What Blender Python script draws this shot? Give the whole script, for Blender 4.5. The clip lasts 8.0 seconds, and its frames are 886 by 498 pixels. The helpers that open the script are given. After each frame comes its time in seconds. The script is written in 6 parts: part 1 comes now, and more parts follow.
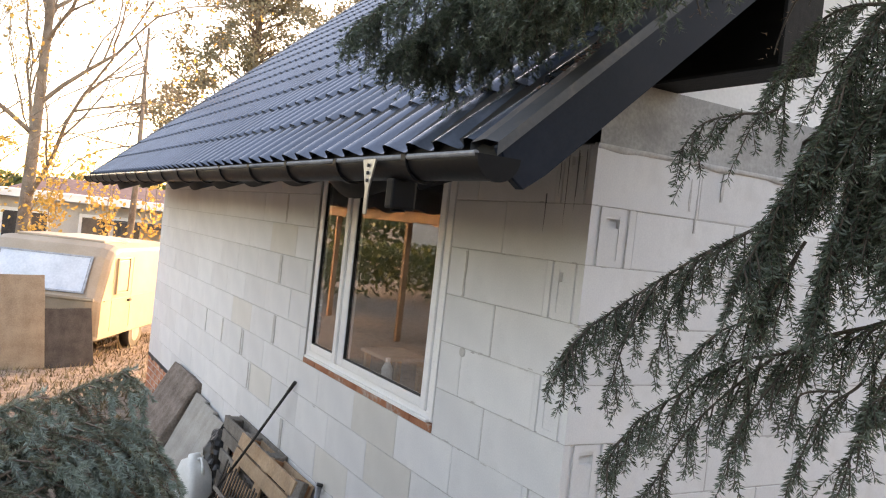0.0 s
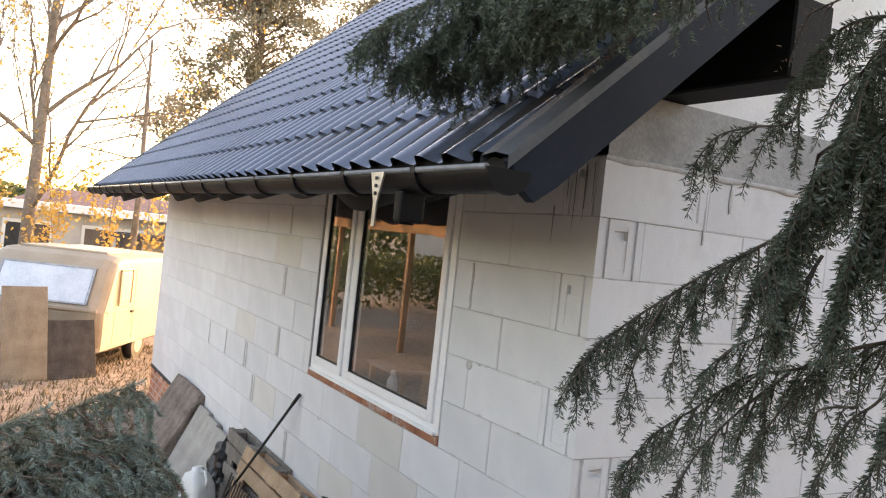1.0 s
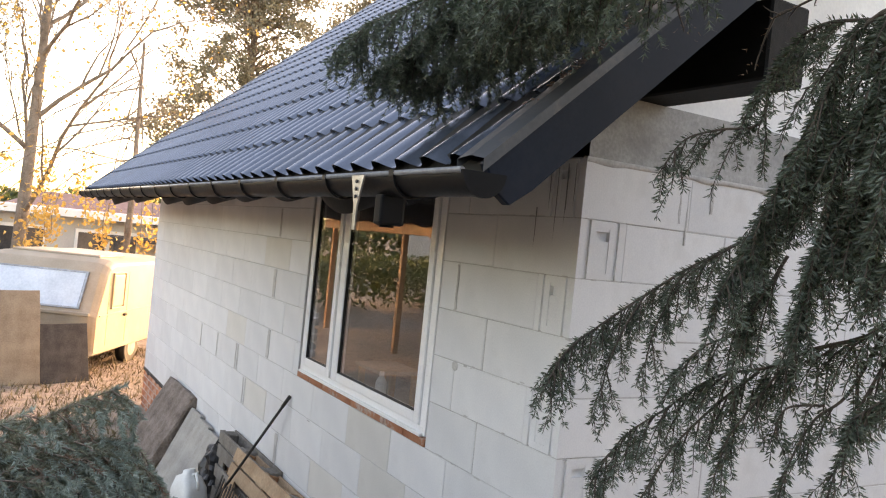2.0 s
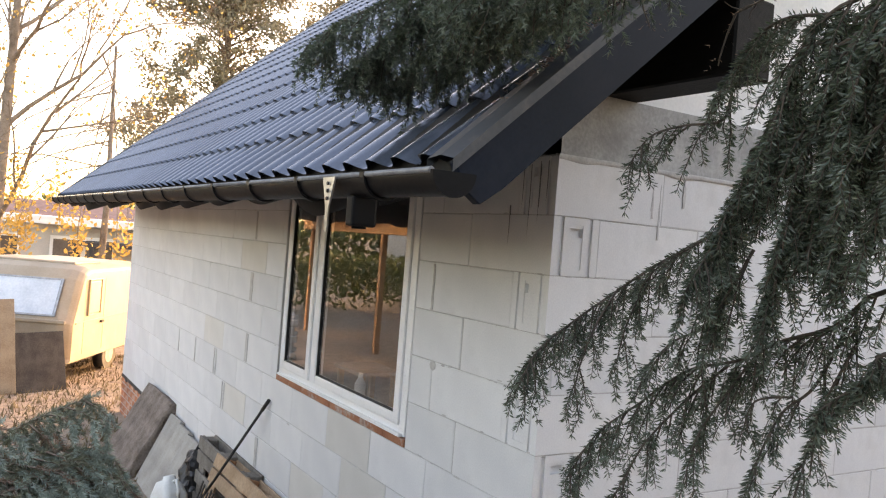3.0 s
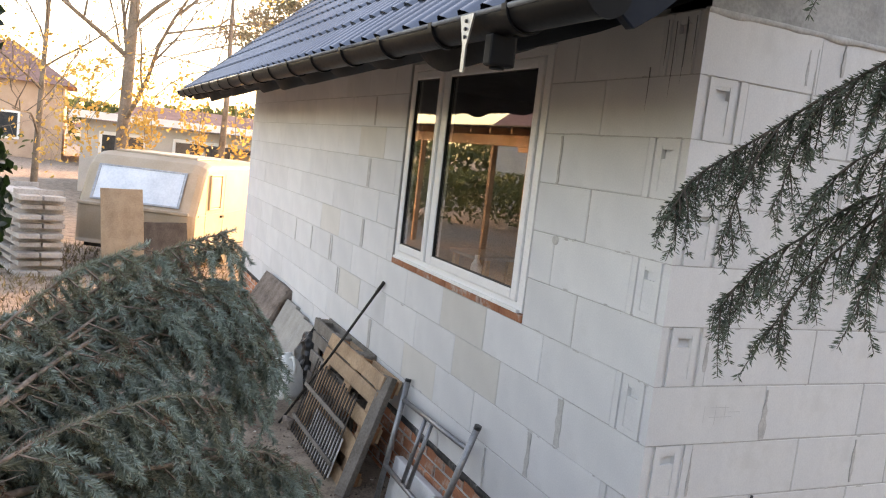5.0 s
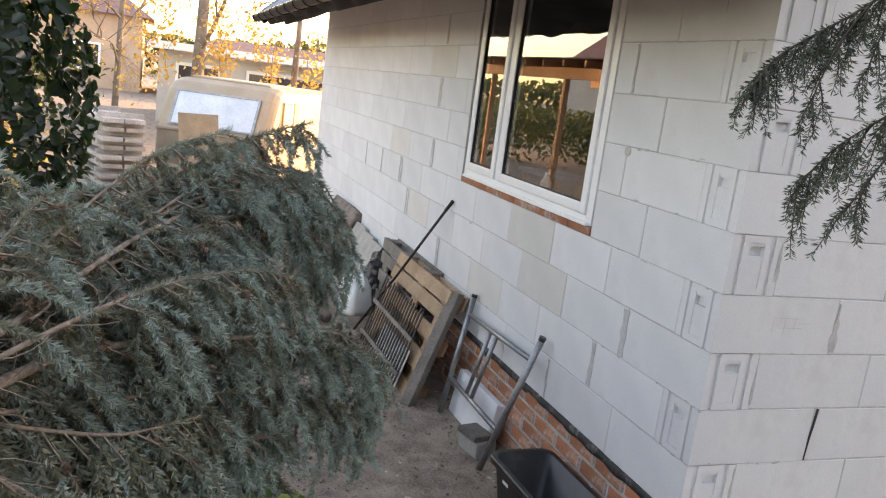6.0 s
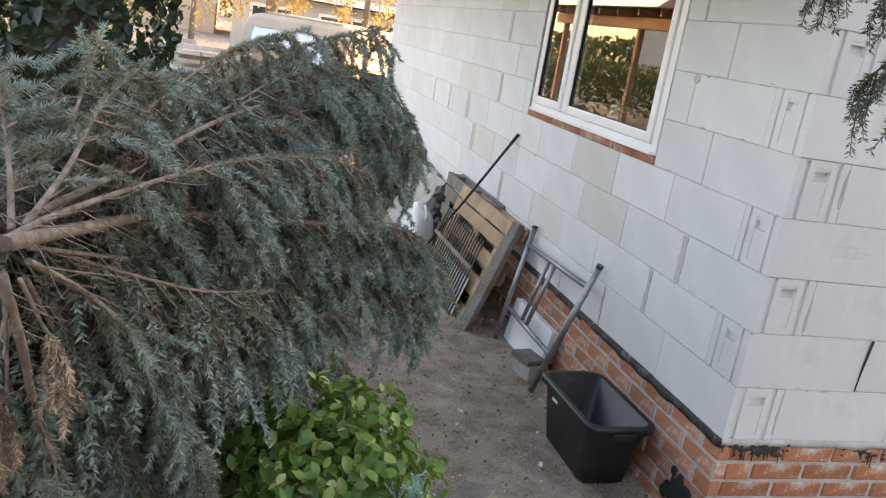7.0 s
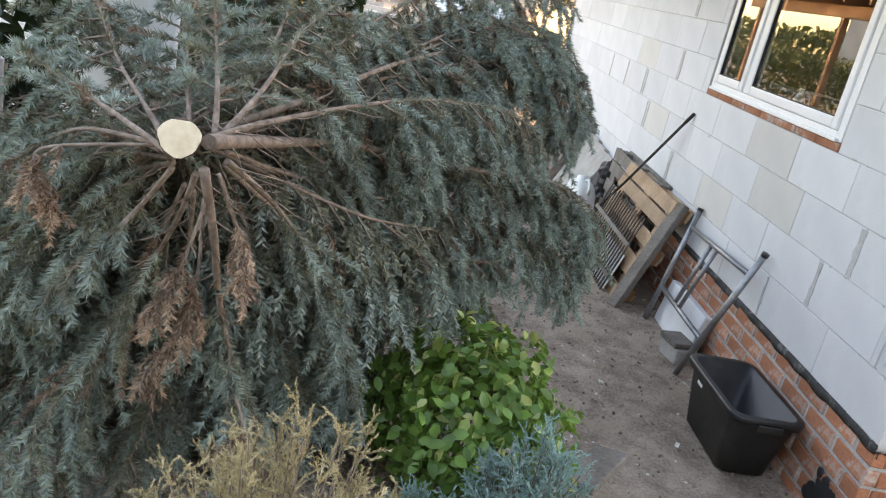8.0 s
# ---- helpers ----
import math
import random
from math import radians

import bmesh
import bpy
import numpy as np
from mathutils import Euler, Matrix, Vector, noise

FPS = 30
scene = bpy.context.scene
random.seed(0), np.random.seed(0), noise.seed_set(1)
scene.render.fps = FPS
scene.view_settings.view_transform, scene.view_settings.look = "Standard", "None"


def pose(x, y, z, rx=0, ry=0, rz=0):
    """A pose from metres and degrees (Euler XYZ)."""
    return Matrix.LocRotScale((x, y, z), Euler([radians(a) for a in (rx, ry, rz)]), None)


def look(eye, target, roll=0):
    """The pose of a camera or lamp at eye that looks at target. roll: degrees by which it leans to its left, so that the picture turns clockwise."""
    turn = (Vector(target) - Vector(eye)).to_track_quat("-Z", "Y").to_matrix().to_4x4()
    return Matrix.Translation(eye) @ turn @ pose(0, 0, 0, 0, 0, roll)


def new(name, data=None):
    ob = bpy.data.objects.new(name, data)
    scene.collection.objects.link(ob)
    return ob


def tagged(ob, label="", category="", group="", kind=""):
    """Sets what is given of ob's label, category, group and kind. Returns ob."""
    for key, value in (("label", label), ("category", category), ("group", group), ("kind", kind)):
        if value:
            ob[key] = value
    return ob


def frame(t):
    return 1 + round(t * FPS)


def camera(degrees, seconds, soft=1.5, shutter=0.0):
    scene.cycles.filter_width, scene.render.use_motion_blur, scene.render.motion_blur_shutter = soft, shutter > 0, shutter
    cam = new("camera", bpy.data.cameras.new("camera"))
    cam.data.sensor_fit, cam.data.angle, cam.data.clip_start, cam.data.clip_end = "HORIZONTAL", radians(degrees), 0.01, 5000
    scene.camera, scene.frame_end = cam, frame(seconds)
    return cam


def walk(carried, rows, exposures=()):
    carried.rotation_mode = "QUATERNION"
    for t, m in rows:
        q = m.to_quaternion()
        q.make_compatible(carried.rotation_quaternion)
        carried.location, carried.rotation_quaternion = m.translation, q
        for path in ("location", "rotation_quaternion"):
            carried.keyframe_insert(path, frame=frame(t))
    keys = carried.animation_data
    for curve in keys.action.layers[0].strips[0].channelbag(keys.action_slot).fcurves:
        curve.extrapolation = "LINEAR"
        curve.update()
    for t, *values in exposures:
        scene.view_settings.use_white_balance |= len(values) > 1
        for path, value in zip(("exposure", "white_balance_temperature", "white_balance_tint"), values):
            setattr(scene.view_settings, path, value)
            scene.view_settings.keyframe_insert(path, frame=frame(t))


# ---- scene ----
cam = camera(57.5, 8.0, soft=1.15)
PATH = [
    (0, (2.48, -2.077, 2.587), (0.747, -1.08, 2.546), 6.3),
    (0.5, (2.479, -2.077, 2.6), (0.742, -1.087, 2.581), 5.8),
    (1, (2.454, -2.089, 2.593), (0.717, -1.098, 2.577), 6.2),
    (2.5, (2.513, -2.038, 2.609), (0.791, -1.02, 2.598), 5.2),
    (3, (2.507, -2.034, 2.61), (0.8, -0.992, 2.598), 4.6),
    (3.5, (2.489, -2.031, 2.593), (0.782, -0.989, 2.578), 4.4),
    (4, (2.472, -2.016, 2.539), (0.754, -0.993, 2.506), 4.4),
    (4.5, (2.427, -2.06, 2.461), (0.643, -1.167, 2.328), 5.5),
    (4.7, (2.413, -2.065, 2.407), (0.622, -1.194, 2.225), 6.2),
    (5.8, (2.443, -2.085, 2.239), (0.606, -1.372, 1.899), 7.2),
    (6, (2.476, -2.09, 2.196), (0.637, -1.404, 1.808), 7.5),
    (6.5, (2.537, -2.09, 2.118), (0.697, -1.458, 1.654), 8.2),
    (7, (2.617, -2.117, 2.044), (0.765, -1.566, 1.528), 9.5),
    (7.5, (2.674, -2.145, 1.98), (0.793, -1.809, 1.39), 11.3),
    (8, (2.708, -2.116, 1.983), (0.822, -1.934, 1.343), 12.6),
]
walk(cam, [(t, look(eye, target, roll)) for t, eye, target, roll in PATH], [(0.0, 2.92, 9300, 26), (4.0, 2.92, 9300, 26), (6.0, 3.0, 9300, 26), (7.0, 3.15, 9200, 25), (8.0, 3.4, 9000, 23)])

# ---- light ----
SUN_DIR = Vector((-0.62, 0.78, 0.25)).normalized()      # towards the low sun
world = bpy.data.worlds.new("sky")
scene.world = world
world.use_nodes = True
wn = world.node_tree.nodes
sky = wn.new("ShaderNodeTexSky")
sky.sky_type = "NISHITA"
sky.sun_disc = False
sky.sun_elevation = math.asin(SUN_DIR.z)
sky.sun_rotation = math.atan2(SUN_DIR.x, SUN_DIR.y)
sky.air_density, sky.dust_density, sky.ozone_density = 1.0, 1.2, 1.0
world.node_tree.links.new(sky.outputs[0], wn["Background"].inputs[0])
wn["Background"].inputs[1].default_value = 0.15
sun = new("sun", bpy.data.lights.new("sun", "SUN"))
sun.data.energy, sun.data.angle, sun.data.color = 1.15, radians(0.6), (1.0, 0.66, 0.38)
sun.matrix_world = look(SUN_DIR * 60, (0, 0, 0))


# ---- materials ----
def material(name, dark, light, scale=8.0, rough=0.8, bump=0.3, fine=60.0, metal=0.0, spots=None, spot_scale=3.0, spot_amount=0.5,
             vary=0.0, island=0.0, stretch=(1, 1, 1), spec=0.5, distance=0.01):
    """Two tones by noise at two scales, stains, fine relief, and a tint by object or by island."""
    m = bpy.data.materials.new(name)
    m.use_nodes = True
    n, l = m.node_tree.nodes, m.node_tree.links
    b = n["Principled BSDF"]
    co = n.new("ShaderNodeTexCoord")
    mp = n.new("ShaderNodeMapping")
    mp.inputs["Scale"].default_value = stretch
    l.new(co.outputs["Object"], mp.inputs[0])
    big = n.new("ShaderNodeTexNoise")
    big.inputs["Scale"].default_value, big.inputs["Detail"].default_value = scale, 6
    small = n.new("ShaderNodeTexNoise")
    small.inputs["Scale"].default_value, small.inputs["Detail"].default_value = fine, 4
    for t in (big, small):
        l.new(mp.outputs[0], t.inputs["Vector"])
    both = n.new("ShaderNodeMix")
    both.inputs[0].default_value = 0.4
    l.new(big.outputs["Fac"], both.inputs[2])
    l.new(small.outputs["Fac"], both.inputs[3])
    ramp = n.new("ShaderNodeValToRGB")
    ramp.color_ramp.elements[0].position, ramp.color_ramp.elements[1].position = 0.36, 0.64
    ramp.color_ramp.elements[0].color, ramp.color_ramp.elements[1].color = (*dark, 1), (*light, 1)
    l.new(both.outputs[0], ramp.inputs[0])
    out = ramp.outputs[0]
    if spots:
        st = n.new("ShaderNodeTexNoise")
        st.inputs["Scale"].default_value, st.inputs["Detail"].default_value, st.inputs["Roughness"].default_value = spot_scale, 8, 0.7
        l.new(mp.outputs[0], st.inputs["Vector"])
        r2 = n.new("ShaderNodeValToRGB")
        r2.color_ramp.elements[0].position, r2.color_ramp.elements[1].position = 0.52, 0.66
        r2.color_ramp.elements[1].color = (spot_amount,) * 3 + (1,)
        l.new(st.outputs["Fac"], r2.inputs[0])
        mx = n.new("ShaderNodeMix")
        mx.data_type = "RGBA"
        l.new(r2.outputs[0], mx.inputs[0])
        l.new(out, mx.inputs[6])
        mx.inputs[7].default_value = (*spots, 1)
        out = mx.outputs[2]
    if vary or island:
        if vary:
            src = n.new("ShaderNodeObjectInfo").outputs["Random"]
        else:
            src = n.new("ShaderNodeNewGeometry").outputs["Random Per Island"]
        k = vary or island
        mr = n.new("ShaderNodeMapRange")
        mr.inputs[3].default_value, mr.inputs[4].default_value = 1 - k, 1 + k
        l.new(src, mr.inputs[0])
        hs = n.new("ShaderNodeHueSaturation")
        l.new(mr.outputs[0], hs.inputs["Value"])
        l.new(out, hs.inputs["Color"])
        out = hs.outputs[0]
    l.new(out, b.inputs["Base Color"])
    b.inputs["Metallic"].default_value = metal
    b.inputs["Specular IOR Level"].default_value = spec
    rr = n.new("ShaderNodeMapRange")
    rr.inputs[3].default_value, rr.inputs[4].default_value = max(rough - 0.1, 0.02), min(rough + 0.1, 1)
    l.new(small.outputs["Fac"], rr.inputs[0])
    l.new(rr.outputs[0], b.inputs["Roughness"])
    bp = n.new("ShaderNodeBump")
    bp.inputs["Strength"].default_value, bp.inputs["Distance"].default_value = bump, distance
    l.new(both.outputs[0], bp.inputs["Height"])
    l.new(bp.outputs[0], b.inputs["Normal"])
    return m


def leaf_material(name, dark, light, back, rough=0.55, hue=0.03):
    """Leaves and needles: a tint for each one, some light through them."""
    m = bpy.data.materials.new(name)
    m.use_nodes = True
    n, l = m.node_tree.nodes, m.node_tree.links
    b = n["Principled BSDF"]
    g = n.new("ShaderNodeNewGeometry")
    ramp = n.new("ShaderNodeValToRGB")
    ramp.color_ramp.elements[0].color, ramp.color_ramp.elements[1].color = (*dark, 1), (*light, 1)
    l.new(g.outputs["Random Per Island"], ramp.inputs[0])
    co = n.new("ShaderNodeTexCoord")
    nz = n.new("ShaderNodeTexNoise")
    nz.inputs["Scale"].default_value = 11.0
    l.new(co.outputs["Object"], nz.inputs["Vector"])
    mr = n.new("ShaderNodeMapRange")
    mr.inputs[1].default_value, mr.inputs[2].default_value = 0.3, 0.7
    mr.inputs[3].default_value, mr.inputs[4].default_value = 0.6, 1.4
    l.new(nz.outputs["Fac"], mr.inputs[0])
    hs = n.new("ShaderNodeHueSaturation")
    l.new(mr.outputs[0], hs.inputs["Value"])
    l.new(ramp.outputs[0], hs.inputs["Color"])
    l.new(hs.outputs[0], b.inputs["Base Color"])
    b.inputs["Roughness"].default_value = rough
    tr = n.new("ShaderNodeBsdfTranslucent")
    tr.inputs[0].default_value = (*back, 1)
    mix = n.new("ShaderNodeMixShader")
    mix.inputs[0].default_value = 0.32
    l.new(b.outputs[0], mix.inputs[1])
    l.new(tr.outputs[0], mix.inputs[2])
    l.new(mix.outputs[0], n["Material Output"].inputs[0])
    return m


BLOCK = material("aerated_concrete", (0.57, 0.575, 0.585), (0.69, 0.69, 0.685), 3.0, 0.92, 0.25, 140, vary=0.05, spots=(0.44, 0.43, 0.41), spot_scale=2.6, spot_amount=0.28, distance=0.004)
BLOCK_BEIGE = material("beige_aerated_concrete", (0.54, 0.525, 0.495), (0.64, 0.62, 0.585), 3.0, 0.92, 0.25, 140, vary=0.04, spots=(0.44, 0.42, 0.38), spot_scale=2.6, spot_amount=0.28, distance=0.004)
MORTAR = material("grey_mortar", (0.36, 0.355, 0.345), (0.52, 0.51, 0.495), 14, 0.95, 0.6, 90)
CONCRETE = material("ring_beam_concrete", (0.26, 0.26, 0.255), (0.42, 0.42, 0.41), 4, 0.9, 0.4, 70, spots=(0.2, 0.2, 0.2), spot_amount=0.6)
PLASTER = material("white_plaster", (0.68, 0.68, 0.68), (0.8, 0.8, 0.79), 3, 0.9, 0.2, 60)
BRICK = material("red_brick", (0.33, 0.115, 0.060), (0.50, 0.205, 0.110), 9, 0.9, 0.5, 70, vary=0.22, spots=(0.56, 0.52, 0.48), spot_scale=6, spot_amount=0.9)
BITUMEN = material("bitumen_felt", (0.012, 0.012, 0.013), (0.05, 0.05, 0.05), 12, 0.75, 0.6, 60, spots=(0.3, 0.29, 0.27), spot_scale=9, spot_amount=0.7)
STEEL = material("anthracite_sheet", (0.075, 0.096, 0.130), (0.105, 0.130, 0.172), 2.0, 0.2, 0.04, 90, metal=0.4, spots=(0.07, 0.07, 0.07), spot_scale=1.3, spot_amount=0.3, spec=1.0)
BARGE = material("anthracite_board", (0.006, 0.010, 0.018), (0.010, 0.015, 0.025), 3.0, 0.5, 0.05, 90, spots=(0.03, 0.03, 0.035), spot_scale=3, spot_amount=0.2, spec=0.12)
VERGE = material("verge_flashing", (0.035, 0.038, 0.042), (0.06, 0.064, 0.07), 5, 0.55, 0.1, 60, spots=(0.16, 0.13, 0.11), spot_scale=7, spot_amount=0.4)
GUTTER = material("dark_gutter", (0.0045, 0.0045, 0.005), (0.008, 0.008, 0.009), 6, 0.5, 0.03, 60, spec=0.14)
BLACK = material("black_matt", (0.003, 0.003, 0.004), (0.006, 0.006, 0.007), 6, 0.6, 0.05, 60, spec=0.15)
MEMBRANE = material("roof_membrane", (0.006, 0.006, 0.007), (0.016, 0.016, 0.017), 5, 0.8, 0.3, 40)
ZINC = material("galvanised_steel", (0.26, 0.26, 0.26), (0.42, 0.42, 0.42), 20, 0.38, 0.1, 90, metal=0.9)
PVC = material("white_pvc", (0.76, 0.77, 0.78), (0.82, 0.82, 0.82), 3, 0.3, 0.02, 80)
RUBBER = material("black_gasket", (0.015, 0.015, 0.015), (0.03, 0.03, 0.03), 10, 0.6, 0.1, 60)
SOIL = material("garden_soil", (0.175, 0.130, 0.100), (0.44, 0.348, 0.276), 7.0, 1.0, 1.0, 65, spots=(0.30, 0.24, 0.17), spot_scale=3.5, spot_amount=0.6, distance=0.05)


def glass_material(name, tint, ior):
    m = bpy.data.materials.new(name)
    m.use_nodes = True
    b = m.node_tree.nodes["Principled BSDF"]
    b.inputs["Base Color"].default_value = (*tint, 1)
    b.inputs["Roughness"].default_value = 0.0
    b.inputs["Transmission Weight"].default_value = 1.0
    b.inputs["IOR"].default_value = ior
    return m


GLASS = glass_material("window_glass", (0.93, 0.95, 0.94), 1.95)


# ---- shapes ----
def box(bm, x0, y0, z0, x1, y1, z1, m=None):
    vs = [bm.verts.new((x, y, z)) for z in (z0, z1) for x, y in ((x0, y0), (x1, y0), (x1, y1), (x0, y1))]
    if m is not None:
        for v in vs:
            v.co = m @ v.co
    for q in ((3, 2, 1, 0), (4, 5, 6, 7), (0, 1, 5, 4), (1, 2, 6, 5), (2, 3, 7, 6), (3, 0, 4, 7)):
        bm.faces.new([vs[i] for i in q])
    return bm


def bevel(bm, width, segments=2):
    bmesh.ops.bevel(bm, geom=bm.edges[:], offset=width, segments=segments, profile=0.6, affect="EDGES", clamp_overlap=True)
    return bm


def tube(bm, pts, r0, r1=None, sides=8, cap=True):
    """A round bar along points, tapering from r0 to r1."""
    r1 = r0 if r1 is None else r1
    pts = [Vector(p) for p in pts]
    rings = []
    for i, p in enumerate(pts):
        d = (pts[min(i + 1, len(pts) - 1)] - pts[max(i - 1, 0)]).normalized()
        a = d.cross(Vector((0, 0, 1)) if abs(d.z) < 0.9 else Vector((1, 0, 0))).normalized()
        b = d.cross(a)
        r = r0 + (r1 - r0) * i / max(len(pts) - 1, 1)
        rings.append([bm.verts.new(p + r * (math.cos(w) * a + math.sin(w) * b)) for w in (2 * math.pi * k / sides for k in range(sides))])
    for u, v in zip(rings, rings[1:]):
        for k in range(sides):
            f = bm.faces.new((u[k], u[(k + 1) % sides], v[(k + 1) % sides], v[k]))
            f.smooth = True
    if cap:
        bm.faces.new(rings[0][::-1])
        bm.faces.new(rings[-1])
    return bm


def mesh_of(bm, name, mat):
    me = bpy.data.meshes.new(name)
    bmesh.ops.recalc_face_normals(bm, faces=bm.faces[:])
    bm.to_mesh(me)
    bm.free()
    me.materials.append(mat)
    return me


def part(name, bm, mat, parent=None, label="", m=None):
    """One mesh object under a thing or under a part."""
    ob = new(name, mesh_of(bm, name, mat))
    if parent:
        ob.parent = parent
    if m is not None:
        ob.matrix_basis = m
    return tagged(ob, label)


def thing(name, label, category, m=None, group="", kind=""):
    ob = new(name)
    ob.empty_display_size = 0.1
    if m is not None:
        ob.matrix_basis = m
    return tagged(ob, label, category, group, kind)


def raw(name, verts, faces, mat, parent=None, label="", smooth=False):
    """A mesh from computed arrays."""
    me = bpy.data.meshes.new(name)
    me.from_pydata(verts, [], faces)
    me.materials.append(mat)
    if smooth:
        me.polygons.foreach_set("use_smooth", [True] * len(me.polygons))
    ob = new(name, me)
    if parent:
        ob.parent = parent
    return tagged(ob, label)


# ---- ground ----
GROUND = 0.10


def lie(x, y):
    """The ground's height: level by the house, a bank towards the garden."""
    a = min(max((x + 0.5) / 1.3, 0), 1) * min(max((-y - 0.75) / 0.7, 0), 1)
    a = a * a * (3 - 2 * a)
    fade = max(0.0, 1 - max(abs(x) / 14, abs(y) / 10))
    return GROUND + 0.42 * a + 0.03 * fade * noise.noise((x * 1.3, y * 1.3, 0)) + 0.012 * fade * noise.noise((x * 6, y * 6, 3))


def ground_lines(near0, near1, step, far):
    inner = list(np.arange(near0, near1 + 1e-6, step))
    out = [step * 1.5 ** k for k in range(1, 40)]
    left, right, d = [], [], 0.0
    for s in out:
        d += s
        if d > far:
            break
        left.append(near0 - d)
        right.append(near1 + d)
    return left[::-1] + inner + right


gx, gy = ground_lines(-5.0, 3.2, 0.06, 1500), ground_lines(-3.2, 0.6, 0.06, 1500)
gv = [(x, y, lie(x, y)) for y in gy for x in gx]
gf = [(j * len(gx) + i, j * len(gx) + i + 1, (j + 1) * len(gx) + i + 1, (j + 1) * len(gx) + i) for j in range(len(gy) - 1) for i in range(len(gx) - 1)]
ground = tagged(raw("ground", gv, gf, SOIL, smooth=True), "bare brown garden soil with dry litter beside the house", "ground", kind="structure")

# ---- the house: sizes ----
COURSE, ZB, ROWS_UP = 0.24, 0.60, 10
LEN, DEEP, THICK = 8.58, 9.0, 0.24
WX0, WX1, WZ0, WZ1 = -2.95, -1.05, 1.56, 2.96       # the window's opening
PITCH = 0.88
EAVE_Y, EAVE_Z = -0.86, 2.86
VERGE_X, FAR_X = 0.66, -8.86
RIDGE_Y = DEEP / 2


def roof_z(y):
    return EAVE_Z + PITCH * (y - EAVE_Y)


# walls behind the blocks, with the opening through the long one
bm = bmesh.new()
box(bm, -LEN + .004, .004, ZB, WX0, THICK, 3.0)
box(bm, WX1, .004, ZB, -.26, THICK, 3.0)
box(bm, -.26, .045, ZB, -.045, THICK, 3.0)
for r in range(ROWS_UP + 1):
    box(bm, -.26, .004, ZB + r * COURSE - .004, -.004, .05, ZB + r * COURSE + .004)
    box(bm, -.05, .05, ZB + r * COURSE - .004, -.004, THICK, ZB + r * COURSE + .004)
box(bm, WX0, .004, ZB, WX1, THICK, WZ0)
box(bm, WX0, .004, WZ1, WX1, THICK, 3.0)
wall_s = tagged(part("wall_south", bm, MORTAR), "unplastered white aerated concrete block wall with thin mortar joints", "wall", kind="structure")
bm = box(bmesh.new(), -THICK, THICK + .002, ZB, -.004, DEEP - .3, 3.0)
wall_e = tagged(part("wall_east", bm, MORTAR), "unplastered white aerated concrete block gable wall", "wall", kind="structure")
bm = box(bmesh.new(), -LEN + .004, THICK + .002, 0, -LEN + THICK, DEEP - .3, 3.0)
tagged(part("wall_west", bm, BLOCK), "white block gable wall", "wall", kind="structure")
bm = box(bmesh.new(), -LEN + .004, DEEP - .298, 0, -.004, DEEP, 3.0)
tagged(part("wall_north", bm, BLOCK), "white block back wall", "wall", kind="structure")
bm = box(bmesh.new(), -LEN + .01, .012, 3.002, -.006, THICK, 3.27)
tagged(part("ring_beam", bm, CONCRETE), "grey cast concrete ring beam on the long wall", "beam", kind="structure")
bm = box(bmesh.new(), -THICK, THICK + .002, 3.002, -.006, DEEP - .3, 3.27)
box(bm, -THICK, .012, 3.004, -.005, THICK + .001, 3.27)
tagged(part("gable_beam", bm, CONCRETE), "grey cast concrete ring beam on the gable wall", "beam", kind="structure")
bm = bmesh.new()
tri = [(0.15, 3.272), (DEEP - .15, 3.272), (RIDGE_Y, roof_z(RIDGE_Y) - .22)]
va = [bm.verts.new((-.03, y, z)) for y, z in tri] + [bm.verts.new((-.2, y, z)) for y, z in tri]
for q in ((0, 1, 2), (5, 4, 3), (0, 3, 4, 1), (1, 4, 5, 2), (2, 5, 3, 0)):
    bm.faces.new([va[i] for i in q])
tagged(part("gable_east", bm, PLASTER), "white gable triangle above the ring beam", "wall", kind="structure")
bm = bmesh.new()
va = [bm.verts.new((-LEN + .03, y, z)) for y, z in tri] + [bm.verts.new((-LEN + .2, y, z)) for y, z in tri]
for q in ((2, 1, 0), (3, 4, 5), (1, 4, 3, 0), (2, 5, 4, 1), (0, 3, 5, 2)):
    bm.faces.new([va[i] for i in q])
tagged(part("gable_west", bm, PLASTER), "white gable triangle", "wall", kind="structure")

# ---- roof: stamped metal tiles ----
WAVE, STEP = 0.183, 0.35


def tile_sheet():
    """The south slope: waves across, a raised lip at each step up the slope."""
    run = RIDGE_Y - EAVE_Y
    slope_len = run * math.hypot(1, PITCH)
    up = Vector((0, 1, PITCH)).normalized()
    nrm = Vector((0, -PITCH, 1)).normalized()
    xs = list(np.arange(FAR_X + 0.03, VERGE_X - 0.10, WAVE / 8))
    vs, fs = [], []
    steps = int(slope_len / STEP)
    rows = []
    for k in range(steps):
        for s, h in ((0.0, 0.022), (0.5, 0.013), (0.97, 0.004)):
            rows.append(((k + s) * STEP, h, 0.0))
        rows.append(((k + 0.985) * STEP, 0.004, 0.0))
    for s, h, _ in rows:
        for x in xs:
            w = 0.5 + 0.5 * math.cos(2 * math.pi * (x - FAR_X) / WAVE)
            prof = 0.047 * w ** 1.15
            lip = -0.018 * w if abs(s / STEP - round(s / STEP)) < 1e-6 else 0.0
            p = Vector((x, EAVE_Y, EAVE_Z)) + up * (s + lip) + nrm * (h + prof - .045)
            vs.append(p[:])
    w = len(xs)
    for j in range(len(rows) - 1):
        for i in range(w - 1):
            fs.append((j * w + i, j * w + i + 1, (j + 1) * w + i + 1, (j + 1) * w + i))
    return vs, fs


